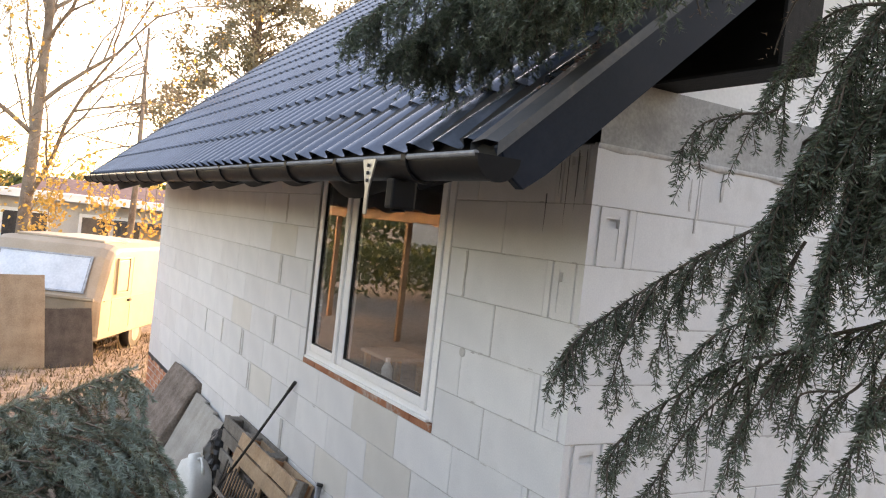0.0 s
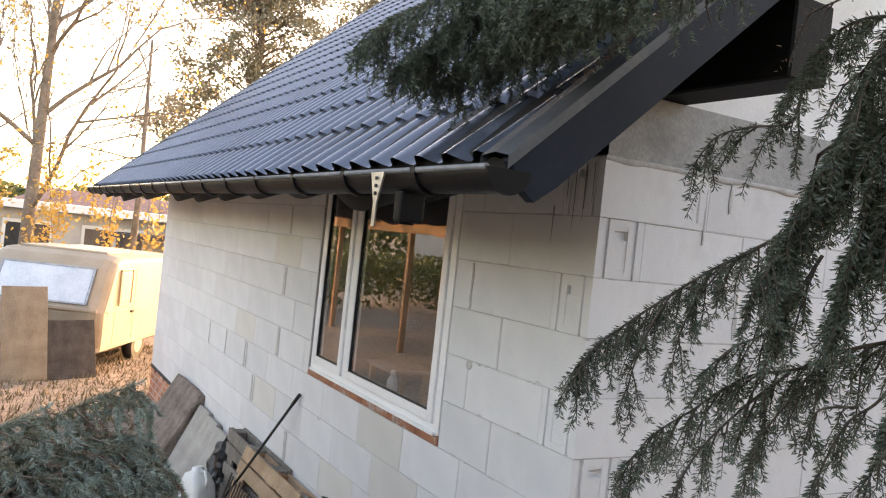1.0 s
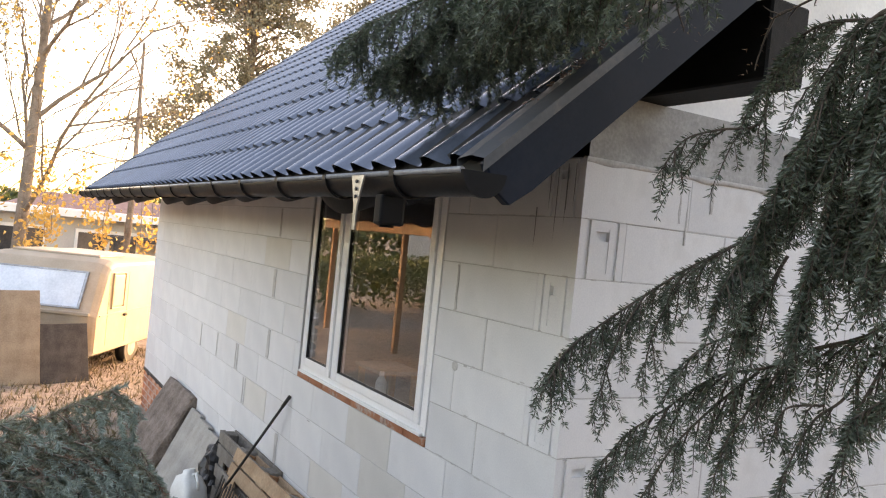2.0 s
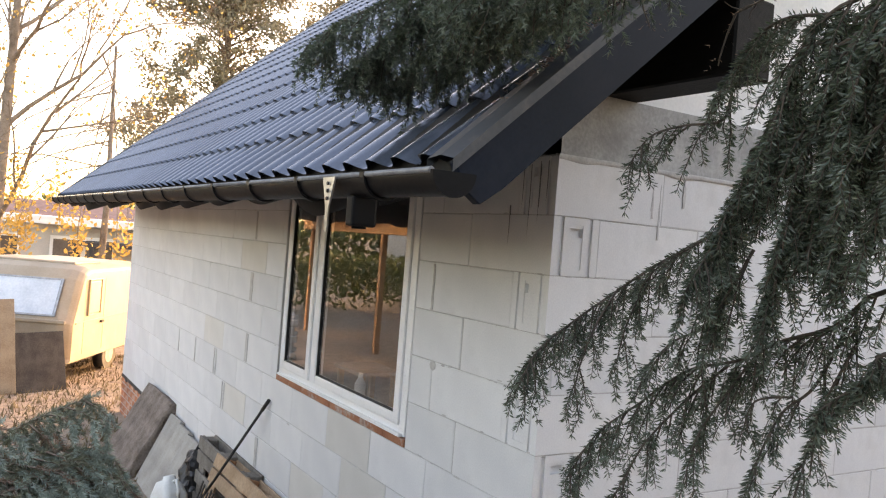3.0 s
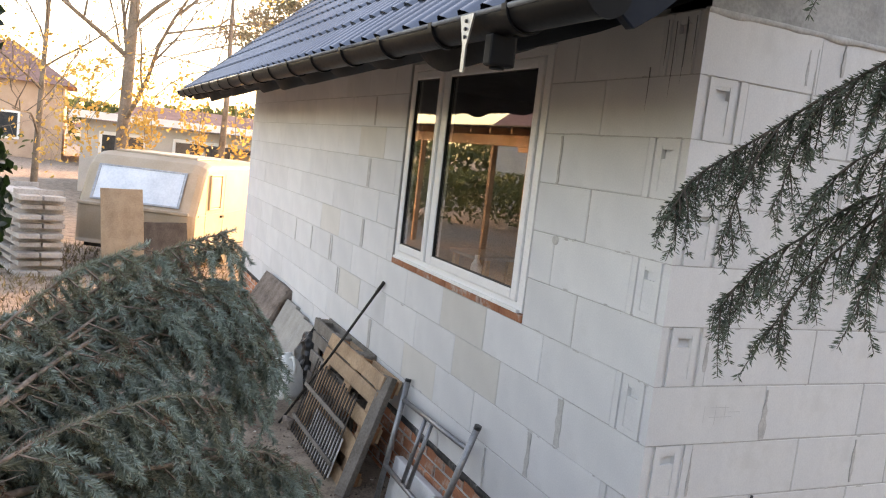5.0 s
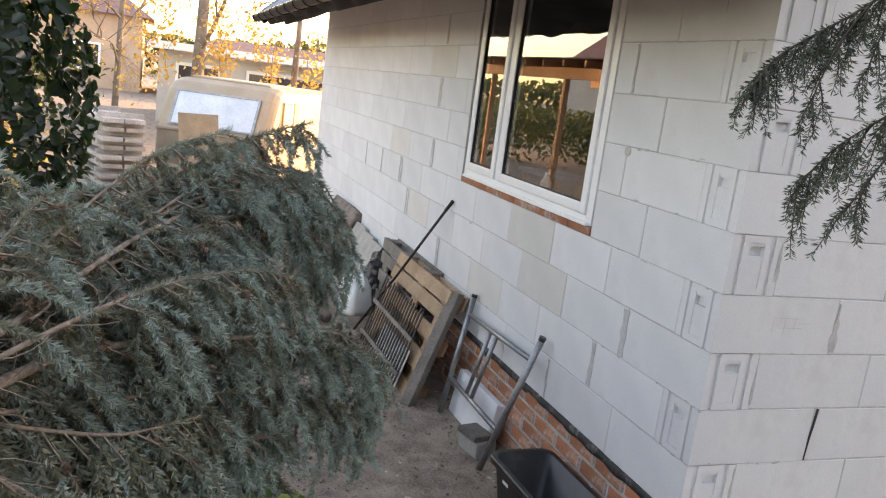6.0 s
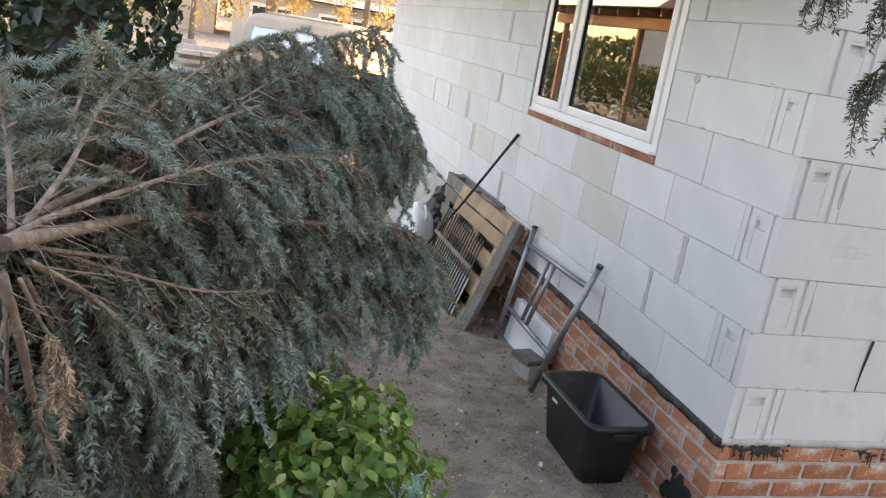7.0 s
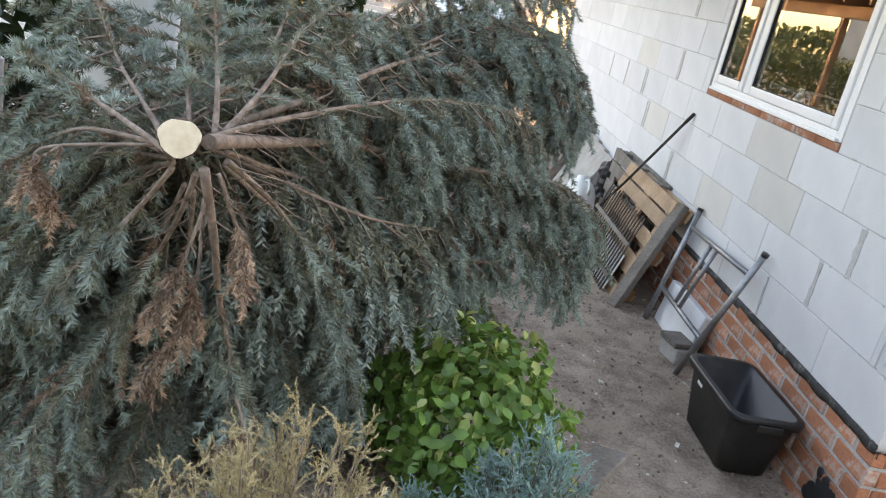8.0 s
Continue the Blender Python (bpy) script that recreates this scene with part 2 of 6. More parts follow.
roof = thing("roof", "pitched roof of dark anthracite stamped metal tiles", "roof", kind="structure")
vs, fs = tile_sheet()
ob = raw("metal_tiles", vs, fs, STEEL, roof, "glossy anthracite wave-profile metal tiles", smooth=False)
ob.data.polygons.foreach_set("use_smooth", [True] * len(ob.data.polygons))
ob.data.set_sharp_from_angle(angle=radians(40))

# roof deck under the tiles, both slopes
bm = bmesh.new()
for side in (1, -1):
    a = [(y if side > 0 else DEEP - y, z) for y, z in ((EAVE_Y + .03, roof_z(EAVE_Y + .03) - .01), (RIDGE_Y, roof_z(RIDGE_Y) - .01),
                                                   (RIDGE_Y, roof_z(RIDGE_Y) - .10), (EAVE_Y + .03, roof_z(EAVE_Y + .03) - .10))]
    for x0, x1 in ((FAR_X + .03, VERGE_X - .04),):
        v = [bm.verts.new((x0, *p)) for p in a] + [bm.verts.new((x1, *p)) for p in a]
        for q in ((0, 1, 2, 3), (7, 6, 5, 4), (0, 4, 5, 1), (1, 5, 6, 2), (2, 6, 7, 3), (3, 7, 4, 0)):
            bm.faces.new([v[i] for i in q])
part("roof_deck", bm, MEMBRANE, roof, "black membrane and boarding under the tiles")

# barge boards and verge caps at both gables
for x0, x1, nm in ((VERGE_X - .035, VERGE_X, "near"), (FAR_X, FAR_X + .03, "far")):
    bm = bmesh.new()
    a = [(EAVE_Y + .01, roof_z(EAVE_Y) - .10), (EAVE_Y - .03, roof_z(EAVE_Y - .03) + .0), (RIDGE_Y, roof_z(RIDGE_Y) + .005), (RIDGE_Y, roof_z(RIDGE_Y) - .195), (EAVE_Y + .13, roof_z(EAVE_Y + .13) - .20), (EAVE_Y + .06, roof_z(EAVE_Y) - .135)]
    v = [bm.verts.new((x0, *p)) for p in a] + [bm.verts.new((x1, *p)) for p in a]
    k = len(a)
    bm.faces.new(v[:k])
    bm.faces.new(v[k:][::-1])
    for i in range(k):
        bm.faces.new((v[i], v[k + i], v[k + (i + 1) % k], v[(i + 1) % k]))
    bevel(bm, 0.004, 1)
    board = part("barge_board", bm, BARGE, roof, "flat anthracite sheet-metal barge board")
    bm = bmesh.new()
    s = 1 if nm == "near" else -1
    xa, xb = (x1 + .006, x1 - .135) if s > 0 else (x0 - .006, x0 + .135)
    a = [(xa, -.02), (xa, .018), ((xa + xb) / 2, .030), (xb, .022), (xb, -.010)]
    for (y, dz) in ((EAVE_Y - .04, 0), (RIDGE_Y, 0)):
        for x, h in a:
            bm.verts.new((x, y, roof_z(y) + h))
    bm.verts.ensure_lookup_table()
    for i in range(len(a) - 1):
        bm.faces.new((bm.verts[i], bm.verts[i + 1], bm.verts[len(a) + i + 1], bm.verts[len(a) + i]))
    part("verge_cap", bm, VERGE, roof, "folded anthracite verge flashing")
# soffit: dark sagging membrane between rafter ends under the eave
bm = bmesh.new()
xs = np.linspace(FAR_X + .04, -.02, 160)
prev = None
for x in xs:
    f = ((x + 8.86) / 0.72) % 1.0
    sag = 0.12 * math.sin(math.pi * f) ** 0.8 * (0.5 + 0.5 * noise.noise((math.floor((x + 8.86) / 0.72) * 3.1, 0.5, 0)) + 0.35)
    row = [bm.verts.new((x, EAVE_Y + .05, roof_z(EAVE_Y) - .06)), bm.verts.new((x, EAVE_Y + .10, 2.80 - sag)), bm.verts.new((x, -.45, 2.90 - sag * .8)), bm.verts.new((x, -.02, 3.06 - sag * .3)), bm.verts.new((x, .05, 3.28))]
    if prev:
        for i in range(4):
            bm.faces.new((prev[i], prev[i + 1], row[i + 1], row[i])).smooth = True
    prev = row
part("eave_membrane", bm, MEMBRANE, roof, "sagging black membrane closing the underside of the eave")

# ---- gutter ----
GY, GZ, GR = EAVE_Y - .035, 2.805, 0.066
GX0, GX1 = FAR_X + .0, VERGE_X + .0
gutter = thing("gutter", "dark half-round plastic rain gutter along the eave", "gutter")
bm = bmesh.new()
prof = [(GY + (GR - t) * math.cos(w), GZ + (GR - t) * math.sin(w)) for t, ws in ((0, np.linspace(math.pi, 2 * math.pi, 15)), (.004, np.linspace(2 * math.pi, math.pi, 15))) for w in ws]
loops = [[bm.verts.new((x, *p)) for p in prof] for x in (GX0, GX1)]
for i in range(len(prof)):
    j = (i + 1) % len(prof)
    bm.faces.new((loops[0][i], loops[0][j], loops[1][j], loops[1][i])).smooth = True
part("trough", bm, GUTTER, gutter)
# bead far lighter than the trough: the lip's highlight is in its colour
bm = tube(bmesh.new(), [(GX0, GY - GR, GZ), (GX1, GY - GR, GZ)], 0.009)
part("front_bead", bm, material("bead_highlight_grey", (0.13, 0.13, 0.135), (0.22, 0.22, 0.22), 8, 0.2, 0.02, 50), gutter, "rounded front lip of the gutter, highlight put into its grey")
for x in (GX0, GX1):
    bm = bmesh.new()
    c = [bm.verts.new((x, GY + (GR + .004) * math.cos(w), GZ + (GR + .004) * math.sin(w))) for w in np.linspace(math.pi, 2 * math.pi, 17)]
    d = [bm.verts.new((x + .012, *v.co[1:])) for v in c]
    bm.faces.new(c)
    bm.faces.new(d[::-1])
    for i in range(17):
        bm.faces.new((c[i], c[(i + 1) % 17], d[(i + 1) % 17], d[i]))
    part("end_cap", bm, GUTTER, gutter, "half-round gutter end cap")


def gutter_strap(x, wide, r):
    b = bmesh.new()
    loops_ = []
    for w in np.linspace(math.pi * .97, 2 * math.pi, 15):
        loops_.append([b.verts.new((xx, GY + rr * math.cos(w), GZ + rr * math.sin(w))) for xx, rr in ((x - wide / 2, r), (x + wide / 2, r), (x + wide / 2, r + .007), (x - wide / 2, r + .007))])
    for u, v in zip(loops_, loops_[1:]):
        for k in range(4):
            b.faces.new((u[k], u[(k + 1) % 4], v[(k + 1) % 4], v[k]))
    b.faces.new(loops_[0])
    b.faces.new(loops_[-1][::-1])
    return b


for i in range(17):
    part("gutter_bracket", gutter_strap(0.25 - i * 0.56, 0.032, GR + .003), GUTTER, gutter)
# the steel hanger plate and the black downpipe outlet box beneath the gutter
hanger = thing("hanger_plate", "tapered galvanised steel hanger plate fixed below the gutter", "bracket")
bm = bmesh.new()
a = [(-.05, 2.80), (.05, 2.80), (.012, 2.70), (.012, 2.62), (-.012, 2.62), (-.012, 2.70)]
v = [bm.verts.new((0.03 + x, GY - GR - .022, z)) for x, z in a] + [bm.verts.new((0.03 + x, GY - GR - .016, z)) for x, z in a]
bm.faces.new(v[:6][::-1]); bm.faces.new(v[6:])
for i in range(6):
    bm.faces.new((v[i], v[(i + 1) % 6], v[6 + (i + 1) % 6], v[6 + i]))
part("plate", bm, ZINC, hanger)
for z in (2.78, 2.755, 2.73):
    part("rivet", tube(bmesh.new(), [(0.03, GY - GR - .027, z), (0.03, GY - GR - .02, z)], .006), RUBBER, hanger)
outlet = thing("gutter_outlet", "black plastic gutter outlet box with open bottom", "gutter outlet")
part("outlet_box", bevel(box(bmesh.new(), 0.075, GY - .04, 2.645, 0.13, GY + .05, 2.745), .010), BLACK, outlet)
part("outlet_funnel", tube(bmesh.new(), [(.102, GY, 2.75), (.102, GY, 2.638)], .026, .024, 12), BLACK, outlet)

# needle litter lying on the verge
bm = bmesh.new()
rs = random.Random(31)
for i in range(150):
    y = rs.gauss(-.42, .09)
    x = rs.gauss(.545, .018)
    s_ = rs.uniform(.004, .012)
    m = Matrix.Translation((x, y, roof_z(y) + .028 + rs.uniform(0, .006))) @ Euler((.7 + rs.uniform(-.4, .4), rs.uniform(-.4, .4), rs.uniform(0, 6))).to_matrix().to_4x4()
    box(bm, -s_, -.0022, -.0015, s_, .0022, .0015, m)
tagged(part("roof_litter", bm, material("brown_litter", (0.11, 0.070, 0.055), (0.24, 0.16, 0.13), 20, 0.95, 0.2, 60, island=.3)), "brown needles and bits lying on the roof edge", "litter", kind="stuff")

# wall plate timber running out under the verge
purlin = thing("purlin", "near-black timber purlin end under the roof verge", "beam")
part("timber", bevel(box(bmesh.new(), -.2, .22, 3.274, .625, .42, 3.56), .008, 1), material("near_black_timber", (0.004, 0.004, 0.004), (0.009, 0.008, 0.007), 6, 0.7, 0.3, 50, stretch=(1, 6, 6), spec=.2), purlin)

# ---- window ----
FY = 0.012                                    # face of the frame
bm = bmesh.new()
for i in range(8):
    x0 = WX0 + .004 + i * (WX1 - WX0) / 8
    box(bm, x0, -.006 + random.uniform(0, .004), WZ0 + .002, x0 + (WX1 - WX0) / 8 - .008, .14, WZ0 + .042)
bevel(bm, .004, 1)
tagged(part("window_sill", bm, BRICK), "row of red bricks as sill bed under the white window", "sill", kind="structure")
window = thing("window_1", "white plastic two-leaf window with reflecting panes", "window", kind="structure")
FZ0, FZ1 = WZ0 + .046, WZ1 - .004
X0, X1 = WX0 + .012, WX1 - .030


def frame_ring(x0, z0, x1, z1, wl, wr, wb, wt, y0, y1, soft=.006):
    b = bmesh.new()
    box(b, x0, y0, z0, x0 + wl, y1, z1)
    box(b, x1 - wr, y0, z0, x1, y1, z1)
    box(b, x0 + wl, y0 + .0005, z0, x1 - wr, y1, z0 + wb)
    box(b, x0 + wl, y0 + .0005, z1 - wt, x1 - wr, y1, z1)
    return bevel(b, soft, 2)


part("window_frame", frame_ring(X0, FZ0, X1, FZ1, .044, .062, .048, .05, FY, FY + .07), PVC, window)
part("mullion", bevel(box(bmesh.new(), -2.385, FY + .002, FZ0 + .05, -2.325, FY + .07, FZ1 - .05), .004), PVC, window)
SASH = [(X0 + .046, -2.388), (-2.322, X1 - .066)]
for a, b_ in SASH:
    sash = part("sash", frame_ring(a, FZ0 + .050, b_, FZ1 - .054, .056, .056, .056, .056, FY - .012, FY + .05, .009), PVC, window)
    part("gasket", frame_ring(a + .052, FZ0 + .102, b_ - .052, FZ1 - .106, .008, .008, .008, .008, FY - .004, FY + .03, .001), RUBBER, sash, "black rubber gasket")
    pane = part("pane", box(bmesh.new(), a + .054, FY + .006, FZ0 + .104, b_ - .054, FY + .012, FZ1 - .108), GLASS, sash, "clear reflecting glass pane")
    pane.visible_shadow = False
part("drip_rail", bevel(box(bmesh.new(), X0 + .03, FY - .022, FZ0 - .002, X1 - .02, FY + .01, FZ0 + .016), .004), PVC, window, "white drip rail at the foot of the frame")

# ---- the room behind the window ----
ROOM = material("raw_room_wall", (0.22, 0.21, 0.20), (0.34, 0.33, 0.32), 3, 0.95, 0.3, 50)
tagged(part("room_floor", box(bmesh.new(), -5, THICK + .01, .55, -THICK - .01, 4.2, .62), ROOM), "bare screed floor in the dark room", "floor", kind="structure")
tagged(part("room_back_wall", box(bmesh.new(), -5, 4.2, .62, -THICK - .01, 4.35, 3.0), ROOM), "bare grey inner wall of the dark room", "wall", kind="structure")
tagged(part("room_side_wall", box(bmesh.new(), -5.12, THICK + .01, .62, -5, 4.2, 3.0), ROOM), "bare grey inner side wall", "wall", kind="structure")
tagged(part("ceiling", box(bmesh.new(), -5, THICK + .01, 3.0, -THICK - .01, 4.35, 3.1), ROOM), "bare grey ceiling of the dark room", "ceiling", kind="structure")
WOOD = material("raw_timber", (0.30, 0.19, 0.10), (0.47, 0.33, 0.20), 3, 0.75, 0.35, 40, stretch=(1, 1, 1), vary=.15)
trestle = thing("work_stand", "grey board on a small stand inside the room", "stand", pose(-2.35, .42, .62))
part("stand_top", bevel(box(bmesh.new(), -.20, -.16, 1.10, .20, .16, 1.125), .004), ROOM, trestle)
for sx in (-.16, .16):
    for sy in (-.12, .12):
        part("leg", box(bmesh.new(), sx - .018, sy - .018, 0, sx + .018, sy + .018, 1.10), WOOD, trestle)
bottle = thing("bottle", "white plastic bottle with a cap on the inner window board", "bottle", pose(-1.98, .19, 1.56))
part("bottle_body", tube(tube(bmesh.new(), [(0, 0, .0), (0, 0, .15)], .035, .035, 14), [(0, 0, .15), (0, 0, .19)], .035, .014, 14), PVC, bottle)
part("cap", tube(bmesh.new(), [(0, 0, .19), (0, 0, .215)], .015, .015, 10), PVC, bottle)
tagged(part("window_board", bevel(box(bmesh.new(), WX0 + .01, .1, 1.53, WX1 - .01, .40, 1.56), .004), ROOM), "grey inner window board", "window board", kind="structure")

# ---- things along the wall ----
PALE_WOOD = material("pallet_wood", (0.31, 0.185, 0.105), (0.52, 0.36, 0.235), 4, 0.85, 0.4, 50, vary=0.18, spots=(0.16, 0.11, 0.08), spot_scale=5, spot_amount=0.5)
GREY_WOOD = material("weathered_wood", (0.10, 0.085, 0.07), (0.24, 0.215, 0.19), 5, 0.95, 0.6, 60, vary=0.15)
ORANGE_WOOD = material("chip_block", (0.26, 0.12, 0.06), (0.40, 0.20, 0.10), 9, 0.9, 0.5, 60, vary=0.15)
DARK_STEEL = material("dark_steel", (0.012, 0.012, 0.013), (0.05, 0.045, 0.04), 14, 0.55, 0.3, 80, metal=0.4)
ALU = material("dull_aluminium", (0.20, 0.205, 0.215), (0.34, 0.345, 0.355), 12, 0.42, 0.15, 70, metal=0.75, spots=(0.5, 0.48, 0.45), spot_scale=8, spot_amount=0.4)
BLACK_PLASTIC = material("black_plastic", (0.010, 0.010, 0.011), (0.022, 0.022, 0.023), 6, 0.38, 0.12, 60, spots=(0.12, 0.115, 0.11), spot_scale=4, spot_amount=0.3)
FOAM = material("polystyrene", (0.62, 0.63, 0.64), (0.78, 0.78, 0.78), 6, 0.9, 0.3, 90)
ROUGH_STONE = material("rough_slab", (0.10, 0.075, 0.06), (0.27, 0.22, 0.19), 7, 0.95, 1.0, 45, distance=.03)
PAVER = material("paving_concrete", (0.27, 0.255, 0.23), (0.40, 0.385, 0.355), 6, 0.95, 0.4, 70, vary=.08)
MILKY = material("milky_plastic", (0.62, 0.65, 0.64), (0.75, 0.77, 0.76), 5, 0.4, 0.1, 50)


def plane_frame(origin, along, up):
    """A pose whose x runs along, whose z runs up a leaning face, and whose y points into it."""
    a = Vector(along).normalized()
    u = (Vector(up) - a * Vector(up).dot(a)).normalized()
    n = u.cross(a)
    return Matrix(((a.x, n.x, u.x, origin[0]), (a.y, n.y, u.y, origin[1]), (a.z, n.z, u.z, origin[2]), (0, 0, 0, 1)))


def worn(bm, amount, seed=0, cuts=0):
    if cuts:
        bmesh.ops.subdivide_edges(bm, edges=bm.edges[:], cuts=cuts, use_grid_fill=True)
    for v in bm.verts:
        c = v.co * 11 + Vector((seed, 0, 0))
        v.co += Vector((noise.noise(c), noise.noise(c + Vector((9, 0, 0))), noise.noise(c + Vector((0, 7, 0))))) * amount
    return bm


def make_pallet(wood, blocks, label, m):
    """A pallet standing on its long edge: x 1.2 long, z 0.8 up, y 0.14 deep with the deck in front."""
    p = thing("pallet", label, "pallet", m, "pallets against the wall")
    for k, (z, h) in enumerate(((0.0, .10), (.19, .145), (.42, .10), (.585, .10), (.70, .10))):
        part("deck_board", bevel(box(bmesh.new(), 0, 0, z, 1.2, .022, z + h), .003, 1), wood, p)
    for x in (0, .53, 1.06):
        part("cross_board", bevel(box(bmesh.new(), x, .0235, 0, x + .14, .045, .8), .003, 1), wood, p)
        for z in (0.0, .33, .66):
            part("spacer_block", bevel(box(bmesh.new(), x, .0465, z + .01, x + .14, .122, z + .13), .004, 1), blocks, p)
    for z in (0.0, .35, .70):
        part("runner_board", bevel(box(bmesh.new(), 0, .1235, z, 1.2, .145, z + .1), .003, 1), wood, p)
    return p


make_pallet(PALE_WOOD, ORANGE_WOOD, "pale wooden pallet with broken boards leaning on the wall", plane_frame((-3.66, -.40, .10), (1, .01, .0), (0, .24, .76)))
make_pallet(GREY_WOOD, GREY_WOOD, "weathered grey wooden pallet leaning behind a pale one", plane_frame((-4.22, -.19, .06), (1, 0, 0), (0, .04, .80)))
# slatted grate leaning on the pallet
grate = thing("grate", "black steel bar grate leaning on the pallet", "grate", plane_frame((-3.58, -.455, .11), (1, .01, 0), (0, .23, .76)))
for i in range(18):
    x = .02 + i * .056
    part("bar", box(bmesh.new(), x, -.006, .0, x + .024, .0, .60 - .012 * (i % 4)), DARK_STEEL, grate)
for z in (.10, .36):
    part("lath", box(bmesh.new(), .0, -.022, z, 1.02, -.0105, z + .03), GREY_WOOD, grate, "grey lath across the bars")
part("backing_sheet", box(bmesh.new(), .38, .003, .02, 1.01, .009, .30), FOAM, grate, "pale foam sheet behind the bars")
plank = thing("plank", "weathered grey plank leaning beside the pallets", "plank", plane_frame((-2.40, -.44, .10), (1, .35, 0), (.05, .36, .78)))
part("board", worn(bevel(box(bmesh.new(), 0, 0, 0, .10, .05, .83), .004, 1), .004, 3), GREY_WOOD, plank)
rod = thing("steel_rod", "long rusty dark steel rod leaning on the wall", "rod")
part("bar", tube(bmesh.new(), [(-3.74, -.50, .10), (-3.38, -.25, .74), (-3.015, -.016, 1.395)], .011, .011, 8), DARK_STEEL, rod)
part("pipe_end", tube(bmesh.new(), [(-3.06, -.045, 1.315), (-3.012, -.014, 1.400)], .0135, .0135, 10), DARK_STEEL, rod)

# grey tube frame of a trestle
frame_ = thing("trestle_frame", "grey metal tube trestle frame leaning on the wall", "trestle")


def leg_at(a, b, f):
    return Vector(a).lerp(Vector(b), f)


LA, LB = (-2.22, -.21, .10), (-2.336, -.028, .875)
RA, RB = (-1.43, -.24, .10), (-1.285, -.045, .935)
for a, b in ((LA, LB), (RA, RB)):
    leg = part("leg", tube(bmesh.new(), [a, leg_at(a, b, .5), b], .019, .019, 10), ALU, frame_)
    part("end_plug", tube(bmesh.new(), [leg_at(a, b, .985), leg_at(a, b, 1.012)], .021, .021, 10), BLACK_PLASTIC, leg, "dark plastic end plug")
for f in (.84, .30):
    part("cross_tube", tube(bmesh.new(), [leg_at(LA, LB, f), leg_at(RA, RB, f)], .016, .016, 10), ALU, frame_, "scratched bright cross tube")
for s in (.40, .50):
    part("strut", tube(bmesh.new(), [leg_at(LA, LB, .84).lerp(leg_at(RA, RB, .84), s), leg_at(LA, LB, .30).lerp(leg_at(RA, RB, .30), s - .03)], .014, .014, 8), ALU, frame_)
foam = thing("foam_board", "dirty white polystyrene board standing at the plinth", "foam board", plane_frame((-2.28, -.13, .09), (1, .02, 0), (0, .08, .5)))
part("board", worn(bevel(box(bmesh.new(), 0, 0, 0, .62, .06, .30), .006, 1), .004, 5), FOAM, foam)
cblock = thing("concrete_block", "small grey concrete block on the soil", "block", pose(-1.66, -.17, .09, 0, 0, 12))
part("body", worn(bevel(box(bmesh.new(), -.10, -.07, 0, .10, .07, .10), .012), .006, 8, 1), PAVER, cblock)
part("cap_slab", worn(bevel(box(bmesh.new(), -.11, -.08, .10, .08, .06, .135), .008), .005, 2), GREY_WOOD, cblock)


# mortar tub
def rounded_rect(hx, hy, r, z, k=6):
    out = []
    for cx, cy, a0 in ((hx - r, hy - r, 0), (-hx + r, hy - r, 90), (-hx + r, -hy + r, 180), (hx - r, -hy + r, 270)):
        for i in range(k):
            a = radians(a0 + 90 * i / (k - 1))
            out.append((cx + r * math.cos(a), cy + r * math.sin(a), z))
    return out


def skin(bm, loops, close=True):
    rings = [[bm.verts.new(p) for p in l] for l in loops]
    n = len(rings[0])
    for u, v in zip(rings, rings[1:]):
        for i in range(n):
            bm.faces.new((u[i], u[(i + 1) % n], v[(i + 1) % n], v[i])).smooth = True
    if close:
        bm.faces.new(rings[0][::-1])
        bm.faces.new(rings[-1])
    return bm


tub = thing("mortar_tub", "empty black plastic mortar tub standing at the plinth", "tub", pose(-.695, -.222, .10, 0, 0, 1.5))
hx, hy, hh = .305, .172, .325
part("shell", skin(bmesh.new(), [rounded_rect(hx - .07, hy - .05, .05, 0), rounded_rect(hx - .015, hy - .012, .06, hh - .02), rounded_rect(hx - .012, hy - .01, .06, hh),
                                 rounded_rect(hx - .020, hy - .018, .055, hh), rounded_rect(hx - .075, hy - .055, .045, .012)]), BLACK_PLASTIC, tub)
part("rim", skin(bmesh.new(), [rounded_rect(hx - .012, hy - .010, .06, hh - .03), rounded_rect(hx + .008, hy + .008, .07, hh - .032), rounded_rect(hx + .012, hy + .012, .07, hh - .005),
                               rounded_rect(hx + .006, hy + .006, .07, hh + .004), rounded_rect(hx - .02, hy - .018, .055, hh + .002)], False), BLACK_PLASTIC, tub, "thick rolled black rim")
for sx in (-1, 1):
    part("grip", bevel(box(bmesh.new(), sx * (hx + .012), -.06, hh - .055, sx * (hx + .022), .06, hh - .02), .004, 1), BLACK_PLASTIC, tub)
part("tag", box(bmesh.new(), -.10, -hy - .012, hh - .06, -.04, -hy - .0105, hh - .045), MILKY, tub, "small pale sticker")

# slabs leaning on the wall
slab = thing("rough_slab", "rough brown concrete slab leaning on the wall", "slab", plane_frame((-6.62, -.50, .10), (1, .03, -.02), (.0, .42, .74)))
part("slab", worn(bevel(box(bmesh.new(), 0, 0, 0, .95, .10, .86), .02), .02, 12, 2), ROUGH_STONE, slab)
for i in range(3):
    pv = thing("paving_slab", "pale grey concrete paving slab leaning in a row", "paving slab", plane_frame((-5.62 + i * .36, -.36, .10), (1, .02, 0), (.02, .32, .66)), "paving slabs")
    part("slab", worn(bevel(box(bmesh.new(), 0, 0, 0, .35, .055, .70 - .02 * i), .006, 1), .003, i), PAVER, pv)
    part("edge_strip", box(bmesh.new(), .3505, .002, .05, .352, .05, .66), BITUMEN, pv, "thin dark strip along the slab's side edge")
